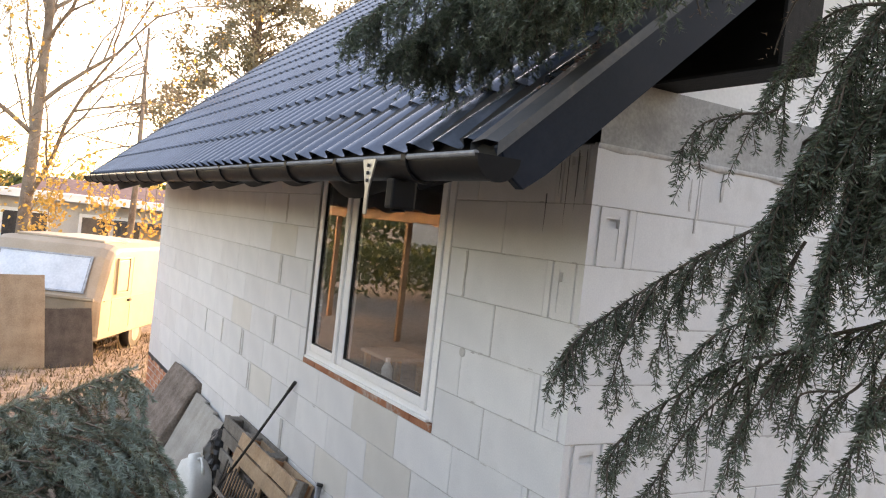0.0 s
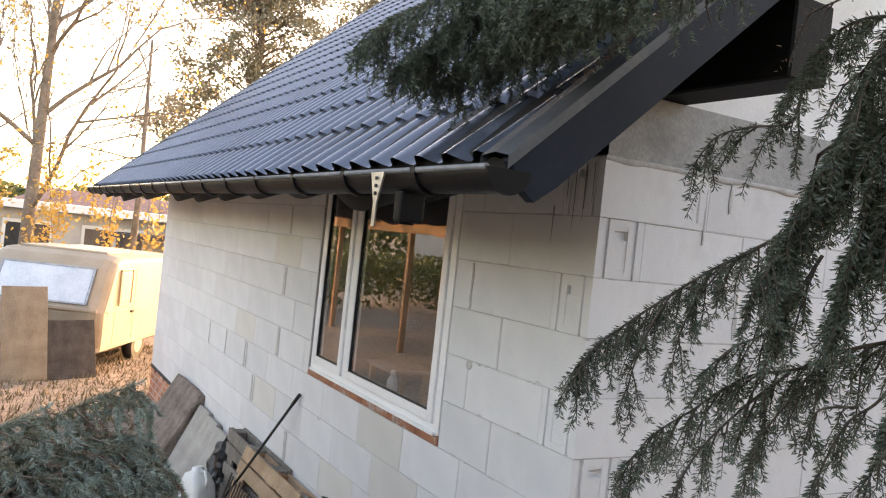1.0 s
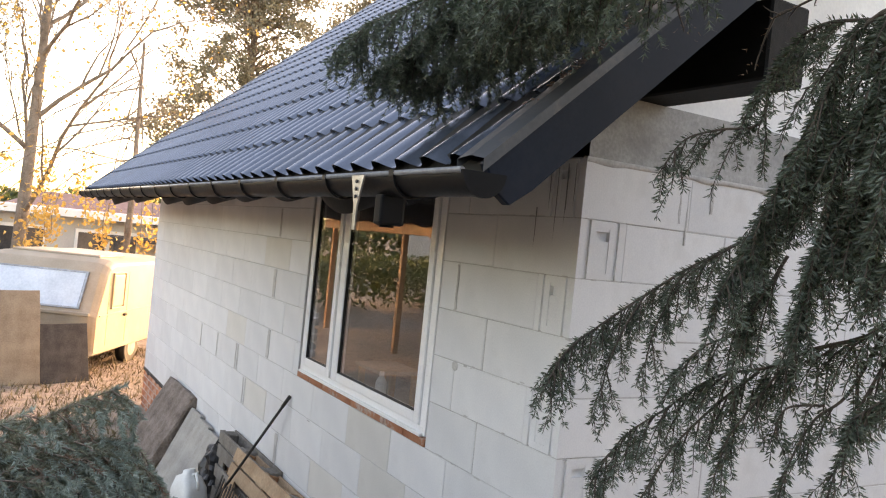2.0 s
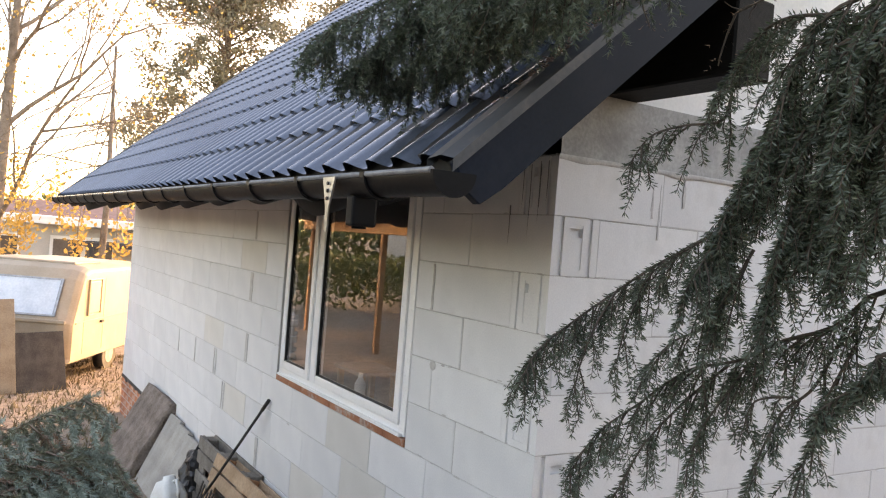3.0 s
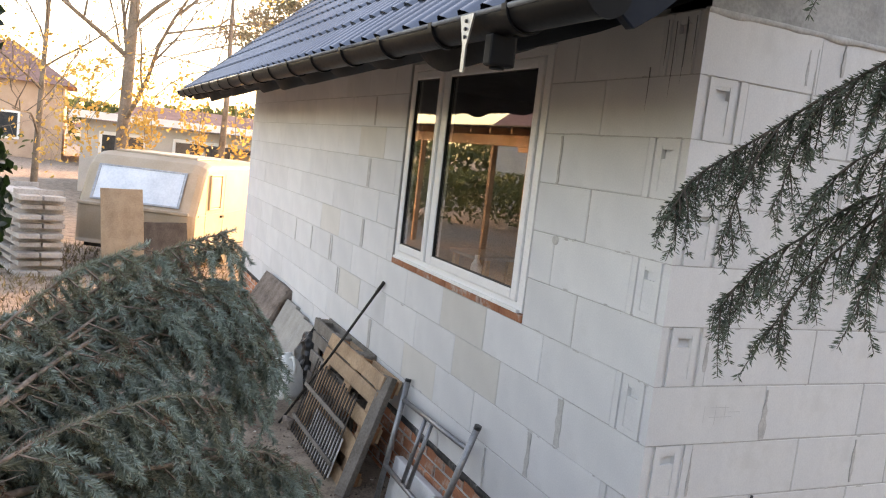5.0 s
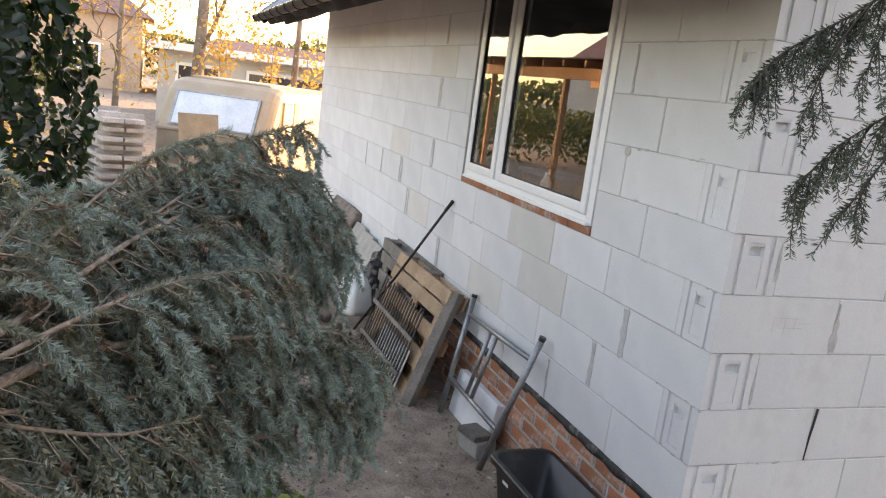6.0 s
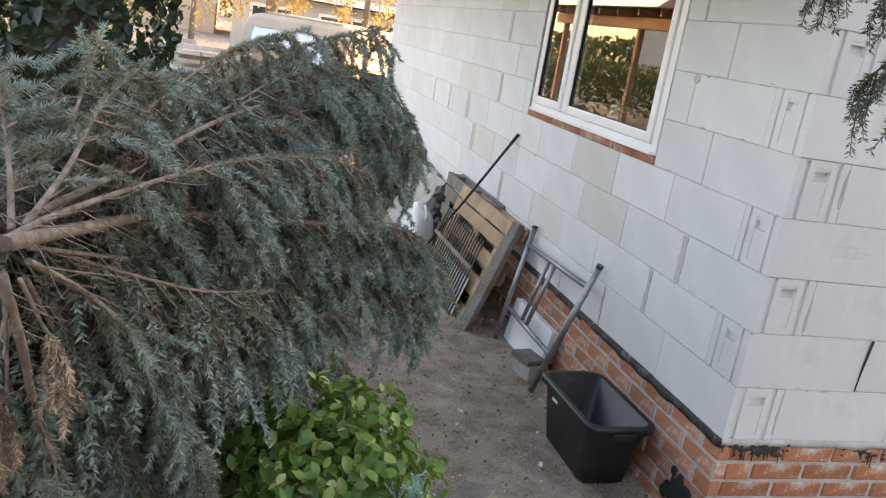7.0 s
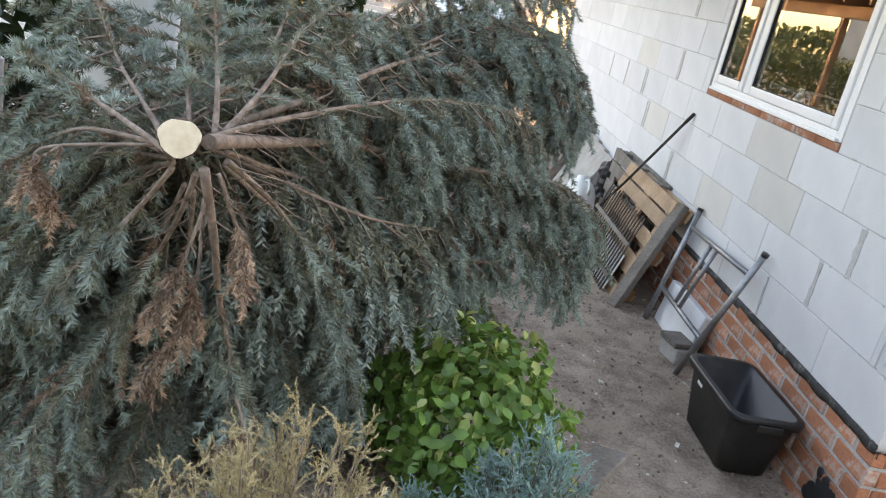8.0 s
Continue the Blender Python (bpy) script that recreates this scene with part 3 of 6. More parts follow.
bag = thing("dark_bag", "crumpled black plastic bag beside the slabs", "bag", pose(-4.38, -.14, .08))
bm = bmesh.new()
bmesh.ops.create_icosphere(bm, subdivisions=4, radius=.2, matrix=pose(0, 0, .30) @ Matrix.Diagonal((.75, .5, 1.6, 1)))
for v in bm.verts:
    v.co += v.normal * (.05 * noise.noise(v.co * 9) + .03 * noise.noise(v.co * 22))
for f in bm.faces:
    f.smooth = False
part("bag_body", bm, BLACK_PLASTIC, bag)
jug = thing("canister", "crumpled milky white plastic canister with a dark mark", "canister", pose(-4.02, -.40, .22, 0, -6, 20))
bm = skin(bmesh.new(), [rounded_rect(.12, .10, .03, 0), rounded_rect(.135, .11, .04, .04), rounded_rect(.13, .105, .04, .22), rounded_rect(.09, .075, .04, .31), rounded_rect(.045, .045, .03, .34), rounded_rect(.04, .04, .03, .37)])
part("jug_body", worn(bm, .012, 4), MILKY, jug)
part("mark", bevel(box(bmesh.new(), -.035, -.122, .12, .035, -.112, .17), .004, 1), PAVER, jug, "grey round printed mark")
part("handle", tube(bmesh.new(), [(.05, 0, .33), (.10, 0, .35), (.13, 0, .28), (.125, 0, .22)], .014, .014, 8), MILKY, jug)
crate = thing("stone_heap", "heap of grey rubble stones under the canister", "rubble", kind="stuff")
bm = bmesh.new()
rs = random.Random(6)
for i in range(16):
    c = Vector((-4.15 + rs.gauss(0, .35), -.62 + rs.gauss(0, .18), .10))
    if c.y > -.3:
        continue
    r = rs.uniform(.03, .085)
    tmp = bmesh.ops.create_icosphere(bm, subdivisions=2, radius=r, matrix=Matrix.Translation(c + Vector((0, 0, r * .5))) @ Matrix.Diagonal((1, .8, .7, 1)))
    for v in tmp["verts"]:
        v.co += (v.co - c).normalized() * .6 * r * noise.noise(v.co * 14)
part("stones", bm, ROUGH_STONE, crate)
BARK = material("spruce_bark", (0.075, 0.052, 0.038), (0.19, 0.14, 0.105), 14, 0.95, 0.7, 70)
CUT = material("fresh_cut_wood", (0.62, 0.52, 0.36), (0.80, 0.72, 0.55), 12, 0.8, 0.25, 70)
log = thing("log", "short cut log with dark bark standing on the soil", "log", pose(-4.62, -.66, .08, 18, -25, 0))
part("bark", tube(bmesh.new(), [(0, 0, 0), (.01, 0, .2), (0, 0, .42)], .14, .13, 14), BARK, log)
part("cut_face", tube(bmesh.new(), [(0, 0, .415), (0, 0, .425)], .122, .12, 14), ORANGE_WOOD, log, "brown sawn face")

# litter on the soil
LITTER = material("pale_litter", (0.45, 0.42, 0.36), (0.7, 0.68, 0.62), 20, 0.9, 0.2, 60, island=.3)
bm = bmesh.new()
rs = random.Random(9)
for i in range(190):
    x, y = rs.uniform(-3.6, 1.0), rs.uniform(-2.2, -.05)
    s = rs.uniform(.003, .010) if i % 9 else rs.uniform(.010, .019)
    z = lie(x, y)
    m = Matrix.Translation((x, y, z + s * .2)) @ Euler((rs.uniform(-.5, .5), rs.uniform(-.5, .5), rs.uniform(0, 6))).to_matrix().to_4x4()
    box(bm, -s, -s * .6, -s * .25, s, s * .6, s * .25, m)
tagged(part("litter", bm, LITTER), "small pale stones and chips scattered on the soil", "litter", kind="stuff")
CLOD = material("soil_clods", (0.12, 0.088, 0.068), (0.28, 0.215, 0.17), 9, 1.0, 0.6, 60, island=.3)
bm = bmesh.new()
for i in range(1500):
    x, y = rs.uniform(-3.6, 1.2), rs.uniform(-2.3, -.03)
    s = rs.uniform(.004, .015)
    m = Matrix.Translation((x, y, lie(x, y) + s * .1)) @ Euler((rs.uniform(0, 6), rs.uniform(0, 6), rs.uniform(0, 6))).to_matrix().to_4x4()
    bmesh.ops.create_icosphere(bm, subdivisions=1, radius=s, matrix=m @ Matrix.Diagonal((1, .7, .5, 1)))
tagged(part("clods", bm, CLOD), "loose clods of dry brown soil", "soil", kind="stuff")
TUFT = leaf_material("grass_blade", (0.07, 0.12, 0.03), (0.20, 0.27, 0.08), (0.2, 0.28, 0.08), .6)
tuft = thing("grass_tuft", "small tuft of fresh green grass on the soil", "grass", pose(-.05, -.50, lie(-.05, -.50)), kind="stuff")
blades = []
for i in range(90):
    a, q, h = rs.uniform(0, 6.28), .06 * rs.random(), rs.uniform(.03, .08)
    p = Vector((q * math.cos(a), q * math.sin(a), 0))
    w = Vector((-math.sin(a), math.cos(a), 0)) * .0022
    blades += [(p - w)[:], (p + w)[:], (p + Vector((math.cos(a) * h * .6, math.sin(a) * h * .6, h)))[:]]
raw("blades", blades, [(3 * i, 3 * i + 1, 3 * i + 2) for i in range(90)], TUFT, tuft)
plank2 = thing("garden_board", "worn pale board lying on the soil edge", "board", pose(.12, -1.12, .345, 8, -10, -32))
part("board", worn(bevel(box(bmesh.new(), -.24, -.07, 0, .24, .07, .03), .005, 1), .006, 4, 2), GREY_WOOD, plank2)

# ---- conifers: limbs, twigs and single needles ----
NEEDLE_BLUE = leaf_material("blue_green_needles", (0.180, 0.235, 0.200), (0.370, 0.440, 0.390), (0.24, 0.30, 0.23))
NEEDLE_OLIVE = leaf_material("old_green_needles", (0.125, 0.138, 0.098), (0.290, 0.295, 0.220), (0.17, 0.19, 0.11))
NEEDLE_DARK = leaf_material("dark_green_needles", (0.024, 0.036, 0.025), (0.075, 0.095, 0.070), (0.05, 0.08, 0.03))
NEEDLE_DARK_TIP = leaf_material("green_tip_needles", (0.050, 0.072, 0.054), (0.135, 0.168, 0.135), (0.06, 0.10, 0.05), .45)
NEEDLE_BROWN = leaf_material("dead_needles", (0.14, 0.092, 0.066), (0.31, 0.215, 0.16), (0.2, 0.12, 0.06))
NEEDLE_TAN = leaf_material("dry_tan_needles", (0.30, 0.205, 0.145), (0.52, 0.39, 0.29), (0.34, 0.22, 0.12))
DARK_TWIG = material("dark_twig_bark", (0.030, 0.024, 0.019), (0.085, 0.066, 0.052), 30, 0.95, 0.4, 90)
TWIG = material("twig_bark", (0.12, 0.088, 0.068), (0.30, 0.235, 0.19), 30, 0.95, 0.4, 90)


def fast_mesh(name, verts, n, mat, parent, label=""):
    """Faces of n corners each from a plain array of corners."""
    me = bpy.data.meshes.new(name)
    k = len(verts)
    me.vertices.add(k)
    me.vertices.foreach_set("co", np.asarray(verts, dtype=np.float32).ravel())
    me.loops.add(k)
    me.loops.foreach_set("vertex_index", np.arange(k, dtype=np.int32))
    me.polygons.add(k // n)
    me.polygons.foreach_set("loop_start", np.arange(0, k, n, dtype=np.int32))
    me.update(calc_edges=True)
    me.materials.append(mat)
    ob = new(name, me)
    ob.parent = parent
    return tagged(ob, label)


def needles(segments, per_m, length, width, rng, spread=1.05, flat=0.35, kite=False):
    """Needles round straight pieces of twig: segments is an array of (p0, p1)."""
    seg = np.asarray(segments, dtype=float)
    a, b = seg[:, 0], seg[:, 1]
    lens = np.linalg.norm(b - a, axis=1)
    cnt = np.maximum((lens * per_m).astype(int), 2)
    idx = np.repeat(np.arange(len(seg)), cnt)
    f = rng.random(len(idx))[:, None]
    p = a[idx] * (1 - f) + b[idx] * f
    d = ((b - a) / np.maximum(lens, 1e-6)[:, None])[idx]
    up = np.tile(np.array([0, 0, 1.0]), (len(idx), 1)) + rng.normal(0, .05, (len(idx), 3))
    s = np.cross(d, up)
    s /= np.maximum(np.linalg.norm(s, axis=1), 1e-3)[:, None]
    u = np.cross(s, d)
    w = rng.random(len(idx)) * 2 * np.pi
    r = np.cos(w)[:, None] * s + np.sin(w)[:, None] * u * (1 - flat) + 0.12 * u
    r /= np.linalg.norm(r, axis=1)[:, None]
    q = spread + rng.normal(0, .12, len(idx))
    dirn = np.cos(q)[:, None] * d + np.sin(q)[:, None] * r
    l = length * (0.8 + 0.3 * rng.random(len(idx)))[:, None]
    side = np.cross(dirn, rng.normal(0, 1, (len(idx), 3)))
    side /= np.maximum(np.linalg.norm(side, axis=1), 1e-4)[:, None]
    if kite:
        out = np.empty((len(idx), 4, 3))
        out[:, 0], out[:, 1], out[:, 2], out[:, 3] = p, p + dirn * l * .55 + side * width / 2, p + dirn * l, p + dirn * l * .55 - side * width / 2
    else:
        out = np.empty((len(idx), 3, 3))
        out[:, 0], out[:, 1], out[:, 2] = p - side * width / 2, p + side * width / 2, p + dirn * l
    return out.reshape(-1, 3)


def bend(points, k):
    """A smooth line of k points through given ones."""
    pts = [Vector(p) for p in points]
    out = []
    n = len(pts)
    for i in range(k):
        t = i / (k - 1) * (n - 1)
        j = min(int(t), n - 2)
        f = t - j
        p0, p1, p2, p3 = pts[max(j - 1, 0)], pts[j], pts[j + 1], pts[min(j + 2, n - 1)]
        out.append(0.5 * ((2 * p1) + (p2 - p0) * f + (2 * p0 - 5 * p1 + 4 * p2 - p3) * f * f + (3 * p1 - p0 - 3 * p2 + p3) * f ** 3))
    return out


DOWN = Vector((0, 0, -1))


def grow(points, rng, spacing, sec_len, hang, bare, shoot, step, floor=.25, side=.75, first=.04, pendant=0.0):
    """Twigs along a limb and hanging shoots along the twigs: (limb, twigs, old shoots, young shoots, dead twigs)."""
    line = bend(points, 28)
    wood, old, young, dead = [], [], [], []
    total = sum((b - a).length for a, b in zip(line, line[1:]))
    n = max(int(total / spacing), 3)

    def brush(a, v, length, fresh):
        """One shoot in two straight pieces, its end turned down a little."""
        m = a + v * length * .5
        v2 = (v + DOWN * .30 * hang + Vector(rng.normal(0, .07, 3))).normalized()
        e = m + v2 * length * .5
        if e.z < floor:
            e.z = floor + .02 * rng.random()
        (young if fresh else old).append((a[:], m[:]))
        young.append((m[:], e[:])) if fresh or rng.random() < .4 else old.append((m[:], e[:]))

    for i in range(n):
        t = (i + rng.random()) / n
        if t < first:
            continue
        j = min(int(t * 27), 26)
        p = line[j].lerp(line[j + 1], t * 27 - j)
        d = (line[j + 1] - line[j]).normalized()
        lat = d.cross(Vector((0, 0, 1)))
        lat = lat.normalized() if lat.length > .15 else Vector(rng.normal(0, 1, 3)).normalized()
        sd = 1 if i % 2 else -1
        L = sec_len * (1.0 - .5 * t) * (.55 + .7 * rng.random())
        v = (d * (.5 + .3 * rng.random()) + lat * sd * side * (.5 + .7 * rng.random()) + DOWN * (hang * rng.random() - .1)).normalized()
        if t < bare * (.6 + .8 * rng.random()):
            q, pts = p.copy(), [p]
            for s in range(4):
                v = (v + Vector(rng.normal(0, .22, 3))).normalized()
                q = q + v * L * .11
                pts.append(q.copy())
            dead.append(pts)
            continue
        pts, q, k = [p], p.copy(), 5
        for s in range(k):
            v = (v + Vector(rng.normal(0, .06, 3)) + DOWN * hang * .30).normalized()
            q = q + v * (L / k)
            if q.z < floor:
                q.z = floor + .02 * rng.random()
            pts.append(q.copy())
        wood.append(pts)
        m = max(int(L / step), 2)
        for s in range(m):
            f = (s + rng.random()) / m
            jj = min(int(f * k), k - 1)
            a = pts[jj].lerp(pts[jj + 1], f * k - jj)
            dd = (pts[jj + 1] - pts[jj]).normalized()
            ll = dd.cross(Vector((rng.normal(0, .3), rng.normal(0, .3), 1.0)))
            ll = ll.normalized() if ll.length > .1 else lat
            e = (dd * .75 + ll * (1 if s % 2 else -1) * .62 + DOWN * hang * .55).normalized()
            brush(a, e, shoot * (1.1 - .5 * f) * (.6 + .6 * rng.random()), f > .35)
        for s, (a, b) in enumerate(zip(pts[1:], pts[2:])):
            (young if s > 1 else old).append((a[:], b[:]))
    if pendant:
        for i in range(int(total * (1 - bare) / pendant)):
            t = bare + (1 - bare) * rng.random()
            j = min(int(t * 27), 26)
            d = (line[j + 1] - line[j]).normalized()
            brush(line[j].lerp(line[j + 1], t * 27 - j), (d * .5 + Vector(rng.normal(0, .35, 3)) + DOWN * hang * .8).normalized(), shoot * (.6 + .6 * rng.random()), rng.random() < .5)
    for a, b in zip(line[12:], line[13:]):
        old.append((a[:], b[:]))
    young.append((line[-2][:], (line[-1] + (line[-1] - line[-2]).normalized() * .04)[:]))
    return line, wood, old, young, dead


def limb(parent, name, points, rng, r0, mats, per_m, nlen, nwid, spacing, sec_len, hang=.6, bare=.15, shoot=.10, step=.035, brown=0.0, bark=None, spread=.9, flat=.3, kite=False, stems=False, **kw):
    """A limb with its twigs; old needles in mats[0], young ones in mats[1]."""
    line, wood, old, young, dead = grow(points, rng, spacing, sec_len, hang, bare, shoot, step, **kw)
    bm = tube(bmesh.new(), line, r0, max(r0 * .2, .0016), 7)
    for w in wood:
        tube(bm, w[::2] + [w[-1]] if len(w) % 2 == 0 else w[::2], .0030, .0012, 4, False)
    for w in dead:
        tube(bm, w, .0022, .0007, 3, False)
    if stems:
        for a, b in old + young:
            tube(bm, [a, b], .0013, .0008, 3, False)
    ob = part(name, bm, bark or TWIG, parent)
    if brown:
        pick = rng.random(len(old)) < brown
        rusty = [g for g, k in zip(old, pick) if k]
        old = [g for g, k in zip(old, pick) if not k]
        if rusty:
            fast_mesh("dead_needles", needles(rusty, per_m * .8, nlen * .9, nwid, rng, spread, flat), 3, NEEDLE_BROWN, ob, "brown dead needles")
    for nm, segs, mat in (("needles", old, mats[0]), ("young_needles", young, mats[1])):
        if segs:
            fast_mesh(nm, needles(segs, per_m, nlen, nwid, rng, spread, flat, kite), 4 if kite else 3, mat, ob)
    return ob


rng = np.random.default_rng(11)
# the standing spruce, whose limbs hang before the gable and over the roof
spruce = thing("spruce_tree", "standing dark green spruce with drooping twigs before the gable", "tree")
TX, TY = 3.05, -.25
part("trunk", tube(bmesh.new(), [(TX, TY, .05), (TX + .02, TY, 2), (TX, TY + .03, 5), (TX, TY, 8)], .15, .03, 12), BARK, spruce)
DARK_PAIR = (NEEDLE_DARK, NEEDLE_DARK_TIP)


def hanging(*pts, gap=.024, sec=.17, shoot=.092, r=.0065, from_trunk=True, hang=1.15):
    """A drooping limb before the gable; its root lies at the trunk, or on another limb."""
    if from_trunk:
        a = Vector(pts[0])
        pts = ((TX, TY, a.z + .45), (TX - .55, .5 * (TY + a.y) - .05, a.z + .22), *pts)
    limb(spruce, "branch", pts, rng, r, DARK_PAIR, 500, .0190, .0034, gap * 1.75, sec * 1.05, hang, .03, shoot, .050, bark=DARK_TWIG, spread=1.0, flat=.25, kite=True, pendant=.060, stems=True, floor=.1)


hanging((1.40, -.47, 2.96), (1.25, -.48, 2.73), (1.11, -.47, 2.65), (1.01, -.49, 2.59), (.90, -.55, 2.49), (.89, -.64, 2.43), (.89, -.74, 2.36), (.91, -.80, 2.29), gap=.026, sec=.16)
hanging((1.72, -.53, 2.62), (1.55, -.52, 2.51), (1.41, -.49, 2.46), (1.31, -.51, 2.40), (1.20, -.54, 2.36), (1.10, -.59, 2.26), (1.01, -.63, 2.17), (.99, -.69, 2.07), gap=.026, sec=.19)
hanging((1.56, -.50, 2.51), (1.50, -.50, 2.38), (1.46, -.54, 2.32), (1.44, -.57, 2.24), (1.44, -.59, 2.19), from_trunk=False, sec=.08, gap=.03, r=.004)
hanging((1.46, -.51, 2.35), (1.40, -.55, 2.33), (1.39, -.57, 2.27), from_trunk=False, sec=.06, r=.003)
hanging((1.77, -.62, 2.50), (1.70, -.60, 2.46), (1.63, -.59, 2.40), (1.59, -.63, 2.35), sec=.07, shoot=.055)
hanging((1.64, -.54, 3.13), (1.52, -.56, 3.13), (1.42, -.57, 3.14), (1.34, -.56, 3.12), (1.29, -.57, 3.05), (1.25, -.59, 2.97), sec=.09, gap=.04)
hanging((1.29, -.57, 3.02), (1.27, -.57, 2.94), (1.22, -.64, 2.92), (1.18, -.70, 2.89), (1.16, -.74, 2.82), from_trunk=False, sec=.14, gap=.022, r=.004)
hanging((1.71, -.72, 3.04), (1.63, -.68, 2.98), (1.55, -.65, 2.86), (1.52, -.65, 2.72), (1.51, -.66, 2.61), (1.49, -.67, 2.52), gap=.022, sec=.17)
hanging((1.73, -.69, 2.99), (1.64, -.65, 2.89), (1.57, -.63, 2.78), (1.55, -.63, 2.67), gap=.022, sec=.17)
hanging((1.74, -.72, 3.11), (1.54, -.65, 3.07), (1.48, -.66, 2.94), (1.42, -.67, 2.79), (1.38, -.69, 2.67), (1.38, -.76, 2.57), gap=.020, sec=.17)
hanging((1.81, -.78, 3.04), (1.73, -.73, 2.93), (1.68, -.69, 2.84), (1.66, -.69, 2.75), gap=.022, sec=.17)
hanging((1.54, -.59, 3.08), (1.44, -.56, 2.94), (1.38, -.58, 2.82), (1.34, -.60, 2.70), (1.34, -.60, 2.58), (1.33, -.61, 2.50), gap=.022, sec=.17)
hanging((1.41, -.61, 2.65), (1.32, -.62, 2.49), (1.23, -.63, 2.43), (1.16, -.65, 2.35), from_trunk=False, gap=.022, sec=.16, r=.004)
hanging((1.30, -.52, 2.39), (1.21, -.55, 2.29), (1.16, -.62, 2.18), (1.14, -.68, 2.06), from_trunk=False, gap=.022, sec=.16, r=.004)
hanging((1.24, -.54, 2.37), (1.28, -.56, 2.29), (1.28, -.56, 2.23), from_trunk=False, sec=.06, r=.003)
hanging((1.81, -.74, 2.92), (1.74, -.70, 2.79), (1.69, -.66, 2.70), (1.62, -.64, 2.62), gap=.026, sec=.15)
hanging((1.72, -.66, 3.10), (1.64, -.63, 3.02), (1.60, -.62, 2.90), (1.58, -.62, 2.78), (1.56, -.63, 2.70))
hanging((1.68, -.60, 3.14), (1.58, -.58, 3.05), (1.52, -.58, 2.95), (1.46, -.60, 2.86), (1.43, -.62, 2.76))
hanging((1.80, -.72, 3.12), (1.72, -.68, 3.06), (1.66, -.67, 2.97), (1.62, -.67, 2.88))
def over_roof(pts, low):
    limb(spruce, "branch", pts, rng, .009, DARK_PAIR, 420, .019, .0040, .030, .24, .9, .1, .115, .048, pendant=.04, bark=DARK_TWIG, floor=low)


hanging((1.78, -.70, 3.02), (1.70, -.66, 2.94), (1.64, -.64, 2.84), (1.61, -.63, 2.74), (1.60, -.64, 2.66))
hanging((1.66, -.56, 3.04), (1.57, -.54, 2.94), (1.51, -.55, 2.83), (1.47, -.57, 2.72), (1.45, -.59, 2.62))
hanging((1.84, -.80, 3.10), (1.76, -.76, 3.02), (1.70, -.74, 2.93), (1.67, -.74, 2.84))
hanging((1.58, -.49, 2.49), (1.54, -.52, 2.36), (1.53, -.55, 2.26), (1.53, -.58, 2.17), from_trunk=False, sec=.12, r=.003)
hanging((1.06, -.48, 2.62), (1.03, -.53, 2.53), (1.02, -.57, 2.44), (1.03, -.60, 2.36), from_trunk=False, sec=.11, r=.003)
hanging((.94, -.53, 2.53), (.93, -.59, 2.43), (.94, -.64, 2.33), (.97, -.68, 2.26), from_trunk=False, sec=.12, r=.003)
hanging((1.36, -.50, 2.43), (1.33, -.56, 2.33), (1.30, -.60, 2.24), (1.29, -.62, 2.15), from_trunk=False, sec=.10, r=.003)
# the limbs that lie over the roof by the verge
for i in range(3, 15):
    y = -.76 + .062 * i
    z = roof_z(y) + .20 + .08 * (i % 3)
    tip = .42 - .058 * i + (.12, -.06, .0)[i % 3]
    pts = ((TX, TY, z + .75), (2.0, .5 * (TY + y), z + .50), (1.2, y + .02, z + .26), (.60 + .3 * tip, y, z + .14), (.25 + .7 * tip, y, z + .08), (tip, y - .02, z - .03))
    over_roof(pts, roof_z(y) + .02)


def roofward(*pts):
    """A limb in the air before the roof, from the trunk."""
    a = Vector(pts[0])
    over_roof(((TX, TY, a.z + .4), (TX - .6, .5 * (TY + a.y), a.z + .25), *pts), 2.9)


roofward((1.12, -0.94, 3.31), (0.65, -0.91, 3.37), (0.36, -0.97, 3.32), (0.19, -1.06, 3.26), (0.06, -1.07, 3.22))
roofward((1.03, -0.87, 3.3), (0.59, -0.81, 3.37), (0.29, -0.86, 3.29), (0.12, -0.92, 3.21), (0.05, -0.93, 3.18))
roofward((0.91, -0.86, 3.3), (0.55, -0.82, 3.28), (0.2, -0.76, 3.21), (0.08, -0.76, 3.16))
roofward((1.08, -0.83, 3.33), (0.74, -0.76, 3.34), (0.44, -0.7, 3.29), (0.21, -0.65, 3.21))
roofward((1.11, -0.81, 3.36), (0.88, -0.75, 3.35), (0.66, -0.69, 3.35), (0.45, -0.61, 3.33))
roofward((0.72, -0.81, 3.38), (0.43, -0.85, 3.35), (0.17, -0.85, 3.27), (0.09, -0.86, 3.18))
roofward((0.8, -0.72, 3.41), (0.55, -0.69, 3.4), (0.3, -0.66, 3.33), (0.09, -0.65, 3.21))
for pts in (((TX, TY, 3.55), (2.2, -.45, 3.50), (1.6, -.55, 3.36), (1.2, -.55, 3.30), (.95, -.56, 3.28)), ((TX, TY, 3.45), (2.2, -.62, 3.36), (1.6, -.66, 3.20), (1.35, -.66, 3.14))):
    limb(spruce, "dead_branch", pts, rng, .008, (NEEDLE_BROWN, NEEDLE_BROWN), 30, .012, .002, .05, .26, .35, 1.4, bark=DARK_TWIG)
for i in range(9):
    a = radians(i * 47 + 10)
    z = 4.6 + .33 * i
    L = 1.9 - .14 * i
    pts = [(TX, TY, z), (TX + math.cos(a) * L * .5, TY + math.sin(a) * L * .5, z + .05), (TX + math.cos(a) * L, TY + math.sin(a) * L, z - .25)]
    limb(spruce, "branch", pts, rng, .02, DARK_PAIR, 120, .022, .005, .07, .5, .6, .1, .16, .08)

